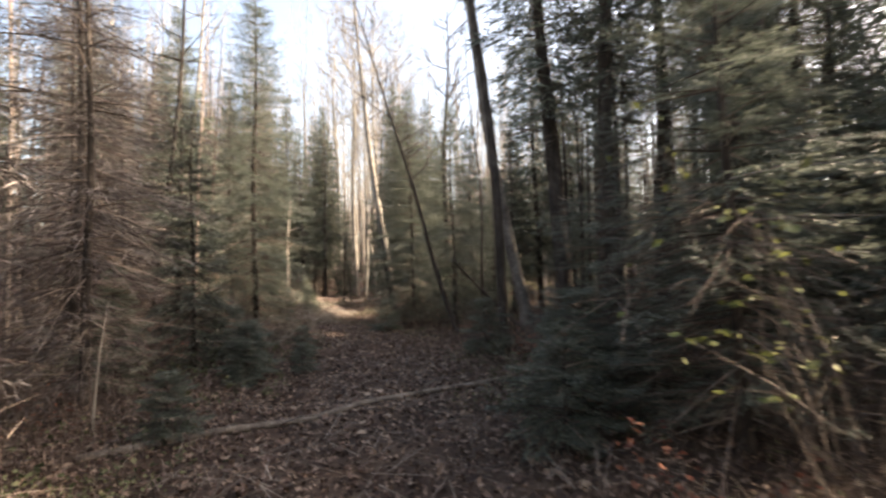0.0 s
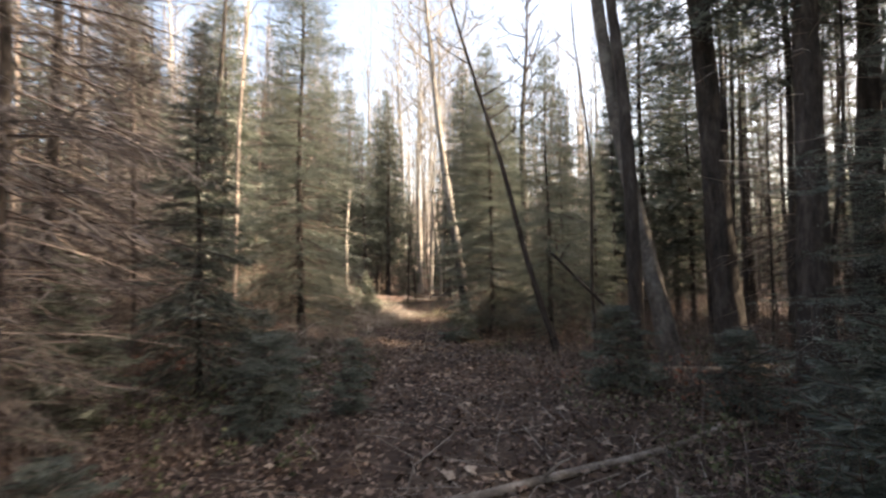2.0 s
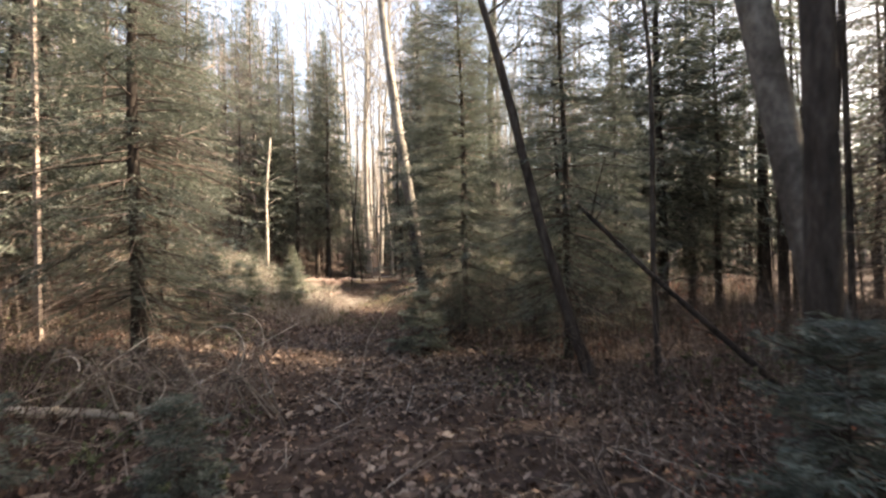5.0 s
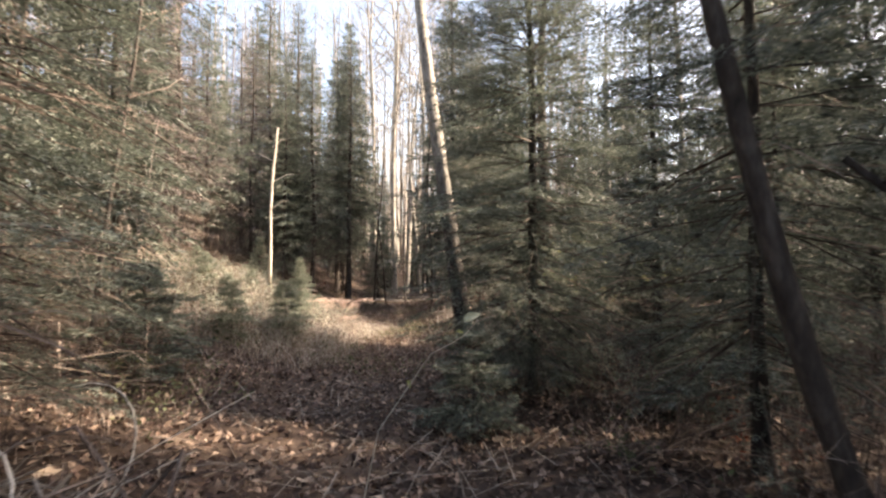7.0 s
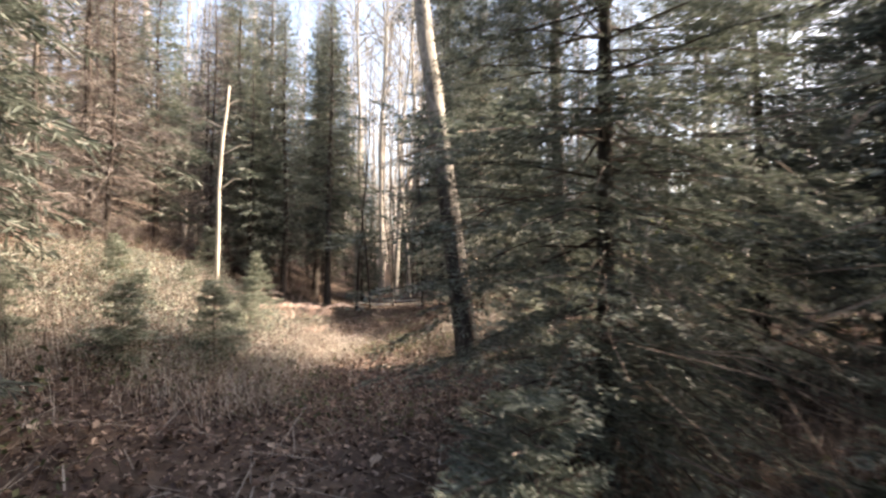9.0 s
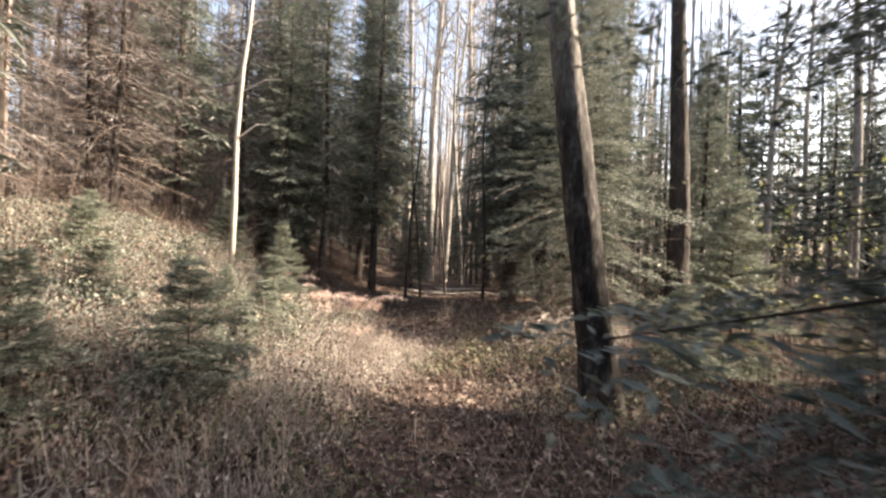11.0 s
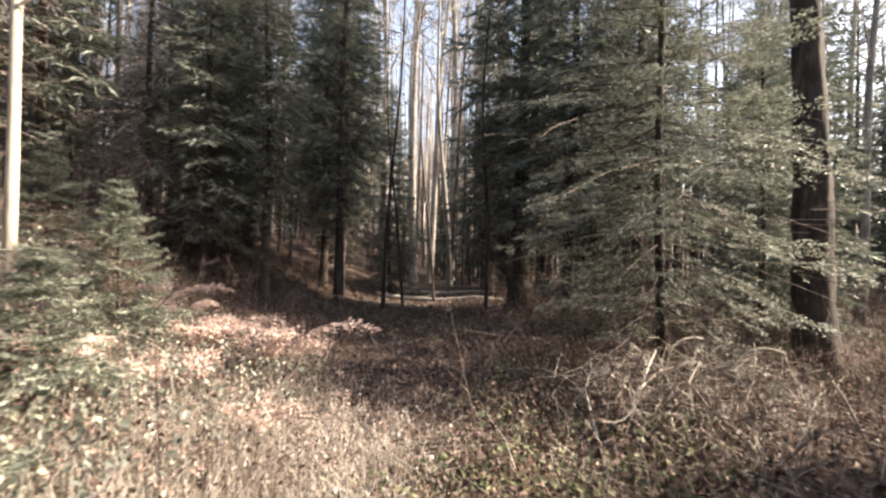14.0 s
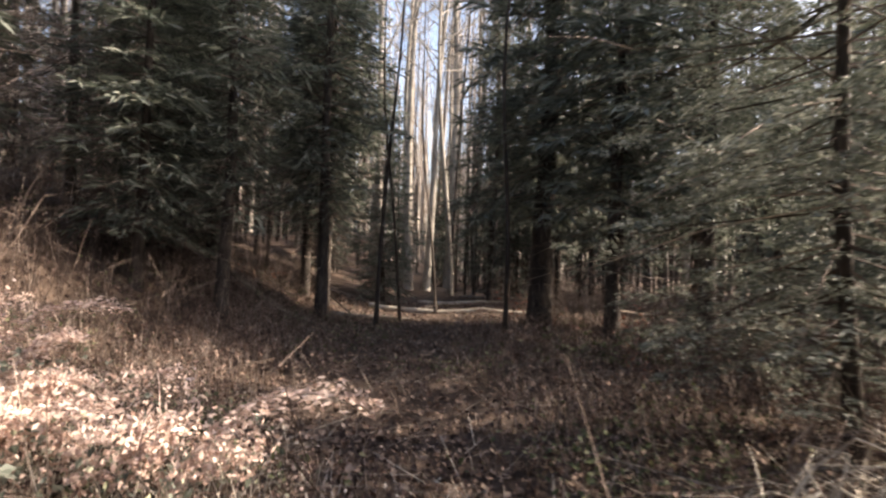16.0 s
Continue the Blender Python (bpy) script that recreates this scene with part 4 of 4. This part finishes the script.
make_log("fallen_log", (-3.1, 4.1, 0), (2.65, 8.15, 0), 0.04, 0.026, DEADWOOD, "thin pale fallen log lying across the way", 1, 0.05, 2)
make_log("leaning_dead_trunk", (1.75, 10.6, 0.1), (0.2, 11.2, 1.75), 0.034, 0.018, BARK, "broken dead stem leaning against a thin tree", 2, 0.03, 8, 1.0)
make_log("fallen_log", (1.0, 9.2, 0), (2.4, 9.3, 0), 0.06, 0.05, DEADWOOD, "short pale log at the foot of the twin trees", 3, 0.02)
# BLEACHED also carries the sunlight on this log, which lies in shade.
make_log("fallen_log", (-4.9, 9.7, 0), (-3.5, 10.0, 0), 0.05, 0.035, BLEACHED, "bleached dead log in the undergrowth, coloured as sunlit", 4, 0.05, 6)
make_log("fallen_log", (-3.5, 10.0, 0.05), (-3.0, 10.5, 0.35), 0.018, 0.008, BLEACHED, "bleached forked dead branch sticking up", 5, 0.05, 7, 1.0)
# The first two are BLEACHED, standing in for strips of sunlight across the way.
for i, (xa, ya, xb, yb) in enumerate([(-6.2, 29.6, -2.6, 28.8), (-5.4, 31.2, -3.0, 30.9), (-6.6, 27.6, -5.0, 27.9), (-4.3, 32.6, -1.6, 32.1), (-9.6, 27.2, -6.0, 26.2), (3.0, 11.0, 5.6, 11.4)]):
    make_log("fallen_log", (xa, ya, 0), (xb, yb, 0), 0.065, 0.04, BLEACHED if i < 2 else DEADWOOD, "pale fallen log, the palest standing in for sunlit strips", 10 + i, 0.06, 1)

dead_pole = new("dead_pole")
pg = Geo()
pg.tube([(0, 0, -0.2), (0.02, 0, 1.0), (0.0, 0.02, 2.0), (0.06, 0, 2.9), (0.12, 0.02, 3.5), (0.15, 0.02, 3.85)], [0.046, 0.036, 0.032, 0.029, 0.025, 0.014], 9)
part("stem", pg, BLEACHED, dead_pole, smooth=True)
for h, dx in ((2.6, 0.35), (3.1, -0.3), (2.0, 0.25), (3.4, 0.22)):
    bg = Geo()
    bg.tube([(0.03, 0, h), (dx, 0.05, h + 0.18), (dx * 1.6, 0.1, h + 0.2)], [0.014, 0.009, 0.003], 5)
    part("stub", bg, BLEACHED, dead_pole)
single(dead_pole, -6.2, 19.45, "bleached barkless dead trunk standing in the glade", "dead tree")


# ---- brush pile at the glade's edge ----
def make_brush(bx, by, seed, count, loops, mats, label, size=1.0):
    """A heap of cut and broken branches, with arching ends and curled thin ones."""
    brush = new("brush_pile")
    brush.location = (bx, by, ground_z(bx, by))
    brush.scale = (size,) * 3
    rs = np.random.RandomState(seed)
    for i in range(count):
        a = rs.uniform(0, 6.283)
        c = np.array((rs.normal(0, 0.42), rs.normal(0, 0.35), 0.0))
        reach = rs.uniform(0.25, 0.75)
        d = np.array((math.cos(a), math.sin(a) * 0.7, 0)) * reach
        side = np.array((-math.sin(a), math.cos(a), 0)) * rs.normal(0, 0.12)
        top = rs.uniform(0.12, 0.6)
        r = rs.uniform(0.004, 0.011)
        pts = np.array([c - d * 0.5 + (0, 0, 0.02), c - d * 0.2 + side + (0, 0, top * 0.7), c + side + (0, 0, top), c + d * 0.4 - side * 0.5 + (0, 0, top * 0.85), c + d * 0.8 - side + (0, 0, rs.uniform(0.05, 0.4))])
        bg = Geo()
        bg.tube(pts, [r, r * 0.9, r * 0.8, r * 0.6, 0.0015], 4, False)
        for _ in range(7):
            e = rs.normal(0, 1, 3) * (1, 1, 0.6)
            p = along(pts, rs.uniform(0.25, 0.95))
            bg.tube([p, p + e * 0.08 + (0, 0, 0.01), p + e * 0.17 + (0, 0, -0.04)], [0.003, 0.002, 0.001], 3, False)
        tagged(part("branch", bg, mats[i % 3], brush), kind="stuff")
    for i in range(loops):
        c = np.array((rs.normal(0, 0.4), rs.normal(-0.1, 0.3), rs.uniform(0.05, 0.35)))
        a0, r0, span = rs.uniform(0, 6.283), rs.uniform(0.08, 0.3), rs.uniform(1.2, 3.6)
        tilt = rs.uniform(-0.8, 0.8)
        ring = np.array([c + np.array((r0 * math.cos(a0 + span * u), r0 * 0.5 * math.sin(a0 + span * u) + tilt * 0.1 * u, r0 * math.sin(a0 + span * u) * 0.9 + 0.12)) for u in np.linspace(0, 1, 9)])
        ring[:, 2] = np.maximum(ring[:, 2], 0.02)
        bg = Geo()
        bg.tube(ring, np.linspace(0.006, 0.002, 9), 4, False)
        part("branch", bg, BLEACHED, brush)
    return tagged(brush, label, "brush pile")


make_brush(-1.75, 20.3, 33, 120, 26, (DEADWOOD, BLEACHED, TWIG), "heap of pale dry cut branches in the weeds")
make_brush(-3.45, 10.25, 34, 80, 8, (DEADWOOD, TWIG, DEADWOOD), "low heap of grey broken twigs under a spruce", 1.1)


# ---- pink fern clumps ----
def make_fern(seed, height, fronds, turns=()):
    rs2 = np.random.RandomState(seed)
    fern = new("dry_fern")
    for k in range(fronds):
        a = turns[k] if k < len(turns) else rs2.uniform(0, 6.283)
        d = np.array((math.cos(a), math.sin(a), 0))
        reach = height * (1.1 if k < len(turns) else rs2.uniform(0.5, 0.8))
        side = np.array((-d[1], d[0], 0))
        u = np.linspace(0, 1, 12)[:, None]
        pts = d * reach * (0.25 * u + 0.85 * u ** 2) + np.array((0, 0, 1)) * height * (2.3 * u - 1.45 * u ** 2)
        fr = Geo()
        fr.tube(pts, np.linspace(0.004, 0.0012, 12), 4, False)
        q = []
        for i in range(46):
            v = 0.28 + 0.72 * i / 46
            p = along(pts, v)
            for sg in (-1, 1):
                span = 0.13 * height * 2 * math.sin(3.0 * (1.05 - v)) ** 0.7 * rs2.uniform(0.6, 1.1) + 0.01
                e = side * sg * span + d * span * 0.45 + np.array((0, 0, rs2.uniform(-0.5, 0.2) * span))
                for k2 in range(5):
                    b = p + e * (0.15 + 0.2 * k2)
                    t2 = d * rs2.choice((-1, 1)) + side * sg * 0.5 + rs2.normal(0, 0.5, 3)
                    t2 *= rs2.uniform(0.018, 0.04) / np.linalg.norm(t2)
                    w = np.cross(t2, rs2.normal(0, 1, 3))
                    w *= 0.006 / (np.linalg.norm(w) + 1e-9)
                    q.append([b, b + t2 * 0.5 + w, b + t2, b + t2 * 0.5 - w])
        fr.add_quads(np.array(q))
        part("frond", fr, PINKFERN, fern)
    return tagged(fern, "faded pinkish dry fern with curled fronds", "fern", "dry ferns")


ferns = [make_fern(1, 0.64, 4, (0.1, 2.95)), make_fern(2, 0.5, 5)]
for which, x, y, s in [(0, -4.75, 20.2, 1.0), (1, -5.2, 20.0, 1.0), (1, -5.9, 20.7, 1.0), (0, -6.5, 21.2, 1.0), (1, -5.3, 18.9, 0.8)]:
    plant(ferns, which, x, y, 0 if which == 0 else rs.uniform(0, 360), s)


def make_plume(seed, height, reaches):
    """A withered weed: stems that fork low and arch outwards into fluffy curled heads."""
    rs2 = np.random.RandomState(seed)
    weed = new("plumed_weed")
    for d, reach in reaches:
        d = np.array((math.cos(d), math.sin(d), 0))
        u = np.linspace(0, 1, 12)[:, None]
        pts = d * reach * (0.12 * u + 0.88 * u ** 1.6) + np.array((0, 0, 1)) * height * (2.1 * u - 1.15 * u ** 2) + rs2.normal(0, 0.006, (12, 3))
        sg = Geo()
        sg.tube(pts, np.linspace(0.0045, 0.0015, 12), 5, False)
        for _ in range(9):
            p = along(pts, rs2.uniform(0.45, 0.98))
            e = rs2.normal(0, 0.06, 3) + d * 0.04
            sg.tube([p, p + e * 0.6 + (0, 0, 0.01), p + e], [0.002, 0.0014, 0.0008], 3, False)
        stem = part("stem", sg, BLEACHED, weed)
        hp = np.array([along(pts, rs2.uniform(0.5, 1.0)) for _ in range(420)]) + rs2.normal(0, 0.034, (420, 3))
        hg = Geo()
        hg.add_quads(leaf_quads(rs2, hp, 0.006, 0.017, 1.0))
        part("head", hg, PINKFERN, stem, "fluffy faded pink head")
    return tagged(weed, "withered weed with fluffy faded pink heads", "weed", "plumed weeds")


plumes = [make_plume(1, 0.5, ((0.25, 0.4), (2.75, 0.42), (1.6, 0.2))), make_plume(2, 0.42, ((0.9, 0.3), (2.2, 0.34), (3.6, 0.3), (5.2, 0.22)))]
for which, x, y, s in [(0, -4.68, 19.92, 1.0), (1, -5.3, 20.1, 1.0), (1, -5.0, 19.3, 0.9), (0, -5.8, 19.5, 0.95), (1, -6.3, 20.6, 1.1), (1, -4.4, 19.2, 0.7)]:
    plant(plumes, which, x, y, 0 if which == 0 else rs.uniform(0, 360), s)

# ---- litter, weeds and grass ----
rs = np.random.RandomState(44)


def scatter(name, mat, label, category, count, where, blade):
    geo, q = Geo(), []
    while len(q) < count:
        x, y = rs.uniform(-11, 8), rs.uniform(0.5, 31)
        if rs.rand() > where(x, y):
            continue
        q += blade(x, y, ground_z(x, y))
    geo.add_quads(np.array(q))
    return tagged(new(name, geo.mesh(name, mat)), label, category, kind="stuff")


def scatter_leaves(name, mat, label, category, count, where, lift, lo, hi, tumble, clump=1, spread=0.0):
    pts = []
    while len(pts) < count:
        x, y = rs.uniform(-11, 8), rs.uniform(0.5, 31)
        if rs.rand() > where(x, y):
            continue
        z = ground_z(x, y)
        for _ in range(clump):
            pts.append((x + rs.normal(0, spread), y + rs.normal(0, spread), z + rs.uniform(*lift) * (0.5 if abs(x - path_x(y)) < 0.6 else 1.0)))
    geo = Geo()
    geo.add_quads(leaf_quads(rs, np.array(pts), lo, hi, tumble))
    return tagged(new(name, geo.mesh(name, mat)), label, category, kind="stuff")


def near(x, y):
    return 1.0 / (1 + 0.02 * max(0.0, abs(x - path_x(y)) - 2.0) ** 2) * (1.0 if y < 22 else 0.5)


def glade(x, y):
    return step(-9.5, -7, x) * (1 - step(-0.8, 0.8, x)) * step(14.4, 16, y) * (1 - step(19.5 - 0.1 * x, 20.8 - 0.1 * x, y))


def weeds(x, y):
    off = abs(x - path_x(y))
    return step(0.7, 2.2, off) * (0.25 + 0.75 * step(-0.1, 0.4, rough(x, y, 0.8, 9.0))) * near(x, y) if y < 15 else 0.6 * near(x, y) * (1 - step(25, 29, y))


def stalk(lo, hi, w, bend):
    def make(x, y, z):
        h = rs.uniform(lo, hi) * (0.5 if abs(x - path_x(y)) < 0.6 else 1.0)
        a = rs.uniform(0, 6.283)
        d = np.array((math.cos(a), math.sin(a), 0)) * h * rs.uniform(0.1, bend)
        s = np.array((-math.sin(a), math.cos(a), 0)) * w
        p = np.array((x, y, z - 0.01))
        m, e = p + d * 0.4 + (0, 0, h * 0.6), p + d + (0, 0, h * 0.95)
        return [[p - s, p + s, m + s * 0.7, m - s * 0.7], [m - s * 0.7, m + s * 0.7, e + s * 0.2, e - s * 0.2]]
    return make


def trod(x, y):
    """Thickest on and beside the trodden way."""
    return near(x, y) * (1.0 if abs(x - path_x(y)) < 3.0 else 0.45)


def open_glade(x, y):
    return glade(x, y) * (1.0 if x < -3.6 + 0.5 * rough(x, y, 1.5, 6.0) else 0.05) * (0.35 + 0.65 * step(-0.15, 0.2, rough(x, y, 1.3, 12.0)))


def thicket(x, y):
    off = abs(x - path_x(y))
    if -7 < x < -0.5 and 15.5 < y < 20:
        return 0.05
    return step(1.5, 3.2, off) * (0.2 + 0.8 * step(-0.2, 0.3, rough(x, y, 0.5, 7.0)))


def brush_stem(x, y, z):
    h, a = rs.uniform(0.35, 1.25) * (0.6 + 0.4 * rs.rand()), rs.uniform(0, 6.283)
    lean = np.array((math.cos(a), math.sin(a), 0)) * h * rs.uniform(0.05, 0.5)
    p = np.array((x, y, z - 0.02))
    e = p + lean + (0, 0, h)
    w = np.array((-math.sin(a), math.cos(a), 0)) * rs.uniform(0.002, 0.0045)
    out = [[p - w, p + w, e + w * 0.3, e - w * 0.3]]
    for _ in range(4):
        u = rs.uniform(0.3, 0.95)
        q = p + (e - p) * u
        d = np.array((rs.normal(0, 1), rs.normal(0, 1), rs.uniform(-0.2, 0.9)))
        d *= h * rs.uniform(0.15, 0.35) / np.linalg.norm(d)
        v = np.cross(d, (rs.normal(), rs.normal(), 0.5))
        v *= 0.0018 / (np.linalg.norm(v) + 1e-9)
        out.append([q - v, q + v, q + d + v * 0.4, q + d - v * 0.4])
    return out


def stick(x, y, z):
    a, half = rs.uniform(0, 6.283), rs.uniform(0.08, 0.4)
    d = np.array((math.cos(a), math.sin(a), rs.normal(0, 0.08))) * half
    w = np.array((-math.sin(a), math.cos(a), 0)) * rs.uniform(0.002, 0.006)
    p = np.array((x, y, z + rs.uniform(0.02, 0.06)))
    return [[p - d - w, p - d + w, p + d + w, p + d - w]]


def straw(x, y):
    """The pale lit carpet below the bank."""
    return step(-6.6, -5.6, x) * (1 - step(-3.9, -3.1, x)) * step(17.6, 18.6, y) * (1 - step(19.5, 20.1, y)) * (0.3 + 0.7 * step(-0.25, 0.15, rough(x, y, 1.9, 51.0)))


def pink(x, y):
    return step(-7.4, -6.4, x) * (1 - step(-4.3, -3.7, x)) * step(18.4, 19.0, y) * (1 - step(20.4, 21.2, y)) * step(-0.1, 0.3, rough(x, y, 1.4, 61.0))


scatter_leaves("fallen_leaves", LITTER, "brown and tan dead leaves covering the forest floor", "leaves", 120000, trod, (0.004, 0.05), 0.014, 0.042, 0.55)
scatter("fallen_twigs", DEADWOOD, "thin pale twigs strewn over the dead leaves", "twigs", 5000, trod, stick)
scatter("dry_grass", GRASS, "pale straw-coloured dry grass in the sunlit glade", "grass", 44000, open_glade, stalk(0.08, 0.36, 0.0028, 1.5))
scatter("straw_tufts", GRASS, "thick pale straw tufts at the foot of the bank", "grass", 17000, straw, stalk(0.12, 0.38, 0.0026, 1.7))
scatter_leaves("pink_weed_heads", PINKFERN, "faded pinkish fluffy weed heads in the straw", "weeds", 4000, pink, (0.1, 0.4), 0.005, 0.012, 1.0, 14, 0.05)
scatter("dead_weeds", TWIG, "brown dead weed stalks among the litter", "weeds", 50000, lambda x, y: weeds(x, y) + 0.35 * glade(x, y) * step(-0.1, 0.3, rough(x, y, 1.1, 15.0)), stalk(0.06, 0.4, 0.003, 1.4))
scatter_leaves("dead_weed_leaves", WEEDLEAF, "withered brown weed leaves on thin stalks", "weeds", 70000, lambda x, y: 0.35 * weeds(x, y) + glade(x, y), (0.02, 0.3), 0.007, 0.019, 1.0, 6, 0.06)


def tall_weeds(x, y):
    return (0.12 + 0.88 * step(0.5, 1.4, abs(x - path_x(y)))) * step(19.6, 21.2, y) * (1 - step(25.5, 27.5, y)) * step(-9.5, -8, x) * (1 - step(1.0, 2.5, x)) * (0.25 + 0.75 * step(-0.15, 0.25, rough(x, y, 0.9, 21.0)))


scatter("tall_weeds", TWIG, "tall brown weed stalks beyond the glade", "weeds", 26000, tall_weeds, stalk(0.1, 0.36, 0.003, 1.0))
scatter_leaves("tall_weed_leaves", WEEDLEAF, "shrivelled dark weed leaves beyond the glade", "weeds", 30000, tall_weeds, (0.03, 0.3), 0.007, 0.02, 1.0, 7, 0.06)
scatter_leaves("pale_weed_leaves", GRASS, "bleached straw-pale weed leaves in the glade", "weeds", 26000, open_glade, (0.04, 0.3), 0.006, 0.016, 0.9, 6, 0.05)


def bank(x, y):
    return step(-4.0, -4.9, x) * (1 - step(-8.2, -9.0, x)) * step(15.4, 16.4, y) * (1 - step(19.8, 20.8, y)) * (0.3 + 0.7 * step(-0.2, 0.2, rough(x, y, 1.6, 31.0)))


scatter("bank_weeds", GRASS, "tall bleached weed stalks on the sunlit bank", "weeds", 12000, bank, stalk(0.2, 0.55, 0.0028, 1.0))
scatter_leaves("bank_weed_leaves", PALELEAF, "pale grey-green weed leaves on the sunlit bank", "weeds", 8000, bank, (0.08, 0.5), 0.006, 0.015, 1.0, 7, 0.06)
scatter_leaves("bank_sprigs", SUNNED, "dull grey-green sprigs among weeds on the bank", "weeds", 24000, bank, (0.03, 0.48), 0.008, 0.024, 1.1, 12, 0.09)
scatter_leaves("bank_dead_leaves", WEEDLEAF, "withered brown leaves among weeds on the bank", "weeds", 22000, bank, (0.02, 0.4), 0.008, 0.02, 1.0, 9, 0.09)
scatter_leaves("ground_herbs", HERB, "low dull green herbs between the dead leaves", "herbs", 44000, lambda x, y: (weeds(x, y) + 0.5 * glade(x, y)) * step(-0.15, 0.3, rough(x, y, 0.6, 4.0)), (0.03, 0.24), 0.01, 0.03, 0.6, 7, 0.08)
scatter("brushwood", TWIG, "dense knee-high tangle of thin bare brown stems", "undergrowth", 80000, thicket, brush_stem)

# ---- larger leaves that lie singly on the way ----
leaf_meshes = []
for k in range(6):
    lg = Geo()
    rim = []
    for i in range(10):
        a = i * 6.283 / 10
        r = (0.05 + 0.012 * math.cos(5 * a) + rs.normal(0, 0.003)) * (1.0 if k % 2 else 0.8)
        rim.append((r * math.cos(a) * 1.2, r * math.sin(a) * 0.8, 0.012 * math.sin(2 * a + k) + rs.uniform(0, 0.012)))
    lg.add([(0, 0, 0.004)] + rim, [(0, 1 + i, 1 + (i + 1) % 10) for i in range(10)])
    leaf_meshes.append(lg.mesh("fallen_leaf", (LITTER, LEAFBROWN, LEAFTAN)[k % 3], True))
n = 0
while n < 290:
    y = rs.uniform(2.5, 20.0)
    x = path_x(y) + rs.normal(0, 1.1)
    ob = new("fallen_leaf", leaf_meshes[rs.randint(6)])
    ob.parent = ground
    ob.matrix_basis = pose(x, y, ground_z(x, y) + 0.035, rs.normal(0, 14), rs.normal(0, 14), rs.uniform(0, 360)) @ Matrix.Scale(rs.uniform(0.6, 1.1), 4)
    n += 1

# ---- thin sapling with one leaf, beside the way ----
sap = new("leafy_sapling")
SX, SY = -2.1, 11.6
sap.location = (SX, SY, ground_z(SX, SY))
base_z = ground_z(SX, SY)
arc = np.array([(0, 0, -0.05), (0.12, -0.1, 0.45), (0.42, -0.24, 0.932 - base_z), (0.52, -0.27, 0.986 - base_z), (0.6, -0.28, 1.04 - base_z), (0.65, -0.27, 1.1 - base_z), (0.74, -0.21, 1.12 - base_z)])
lg = Geo()
lg.tube(arc, [0.004, 0.0034, 0.0027, 0.0023, 0.0019, 0.0014, 0.0008], 6)
part("stem", lg, BLEACHED, sap)
for k, (p, size, mat) in enumerate((((0.625, -0.29, 1.125 - base_z), 0.03, PALELEAF), ((0.57, -0.29, 1.05 - base_z), 0.013, LEAFGREEN), ((0.3, -0.18, 0.72), 0.02, LEAFGREEN))):
    lg = Geo()
    spine = [(size * 1.5 * (2 * u - 1), 0.0, -0.9 * size * u * u) for u in np.linspace(0, 1, 8)]
    half = [size * 0.85 * math.sin(3.14 * u) ** 0.6 * (1 - 0.45 * u) for u in np.linspace(0, 1, 8)]
    edge = [[(x, sg * w, z + (0.75 if sg > 0 else 0.35) * w + 0.08 * size * math.sin(2.4 * i)) for i, ((x, _, z), w) in enumerate(zip(spine, half))] for sg in (-1, 1)]
    lg.add(spine + edge[0] + edge[1], [(i, i + 1, i + 9, i + 8) for i in range(7)] + [(i + 1, i, i + 16, i + 17) for i in range(7)])
    ob = part("leaf", lg, mat, sap, "pale folded leaf" if k == 0 else "small yellow-green leaf", smooth=True)
    ob.matrix_basis = pose(*p, 55, -35 + 40 * k, 20 * k)
tagged(sap, "thin bent sapling twig with a pale folded leaf", "sapling")
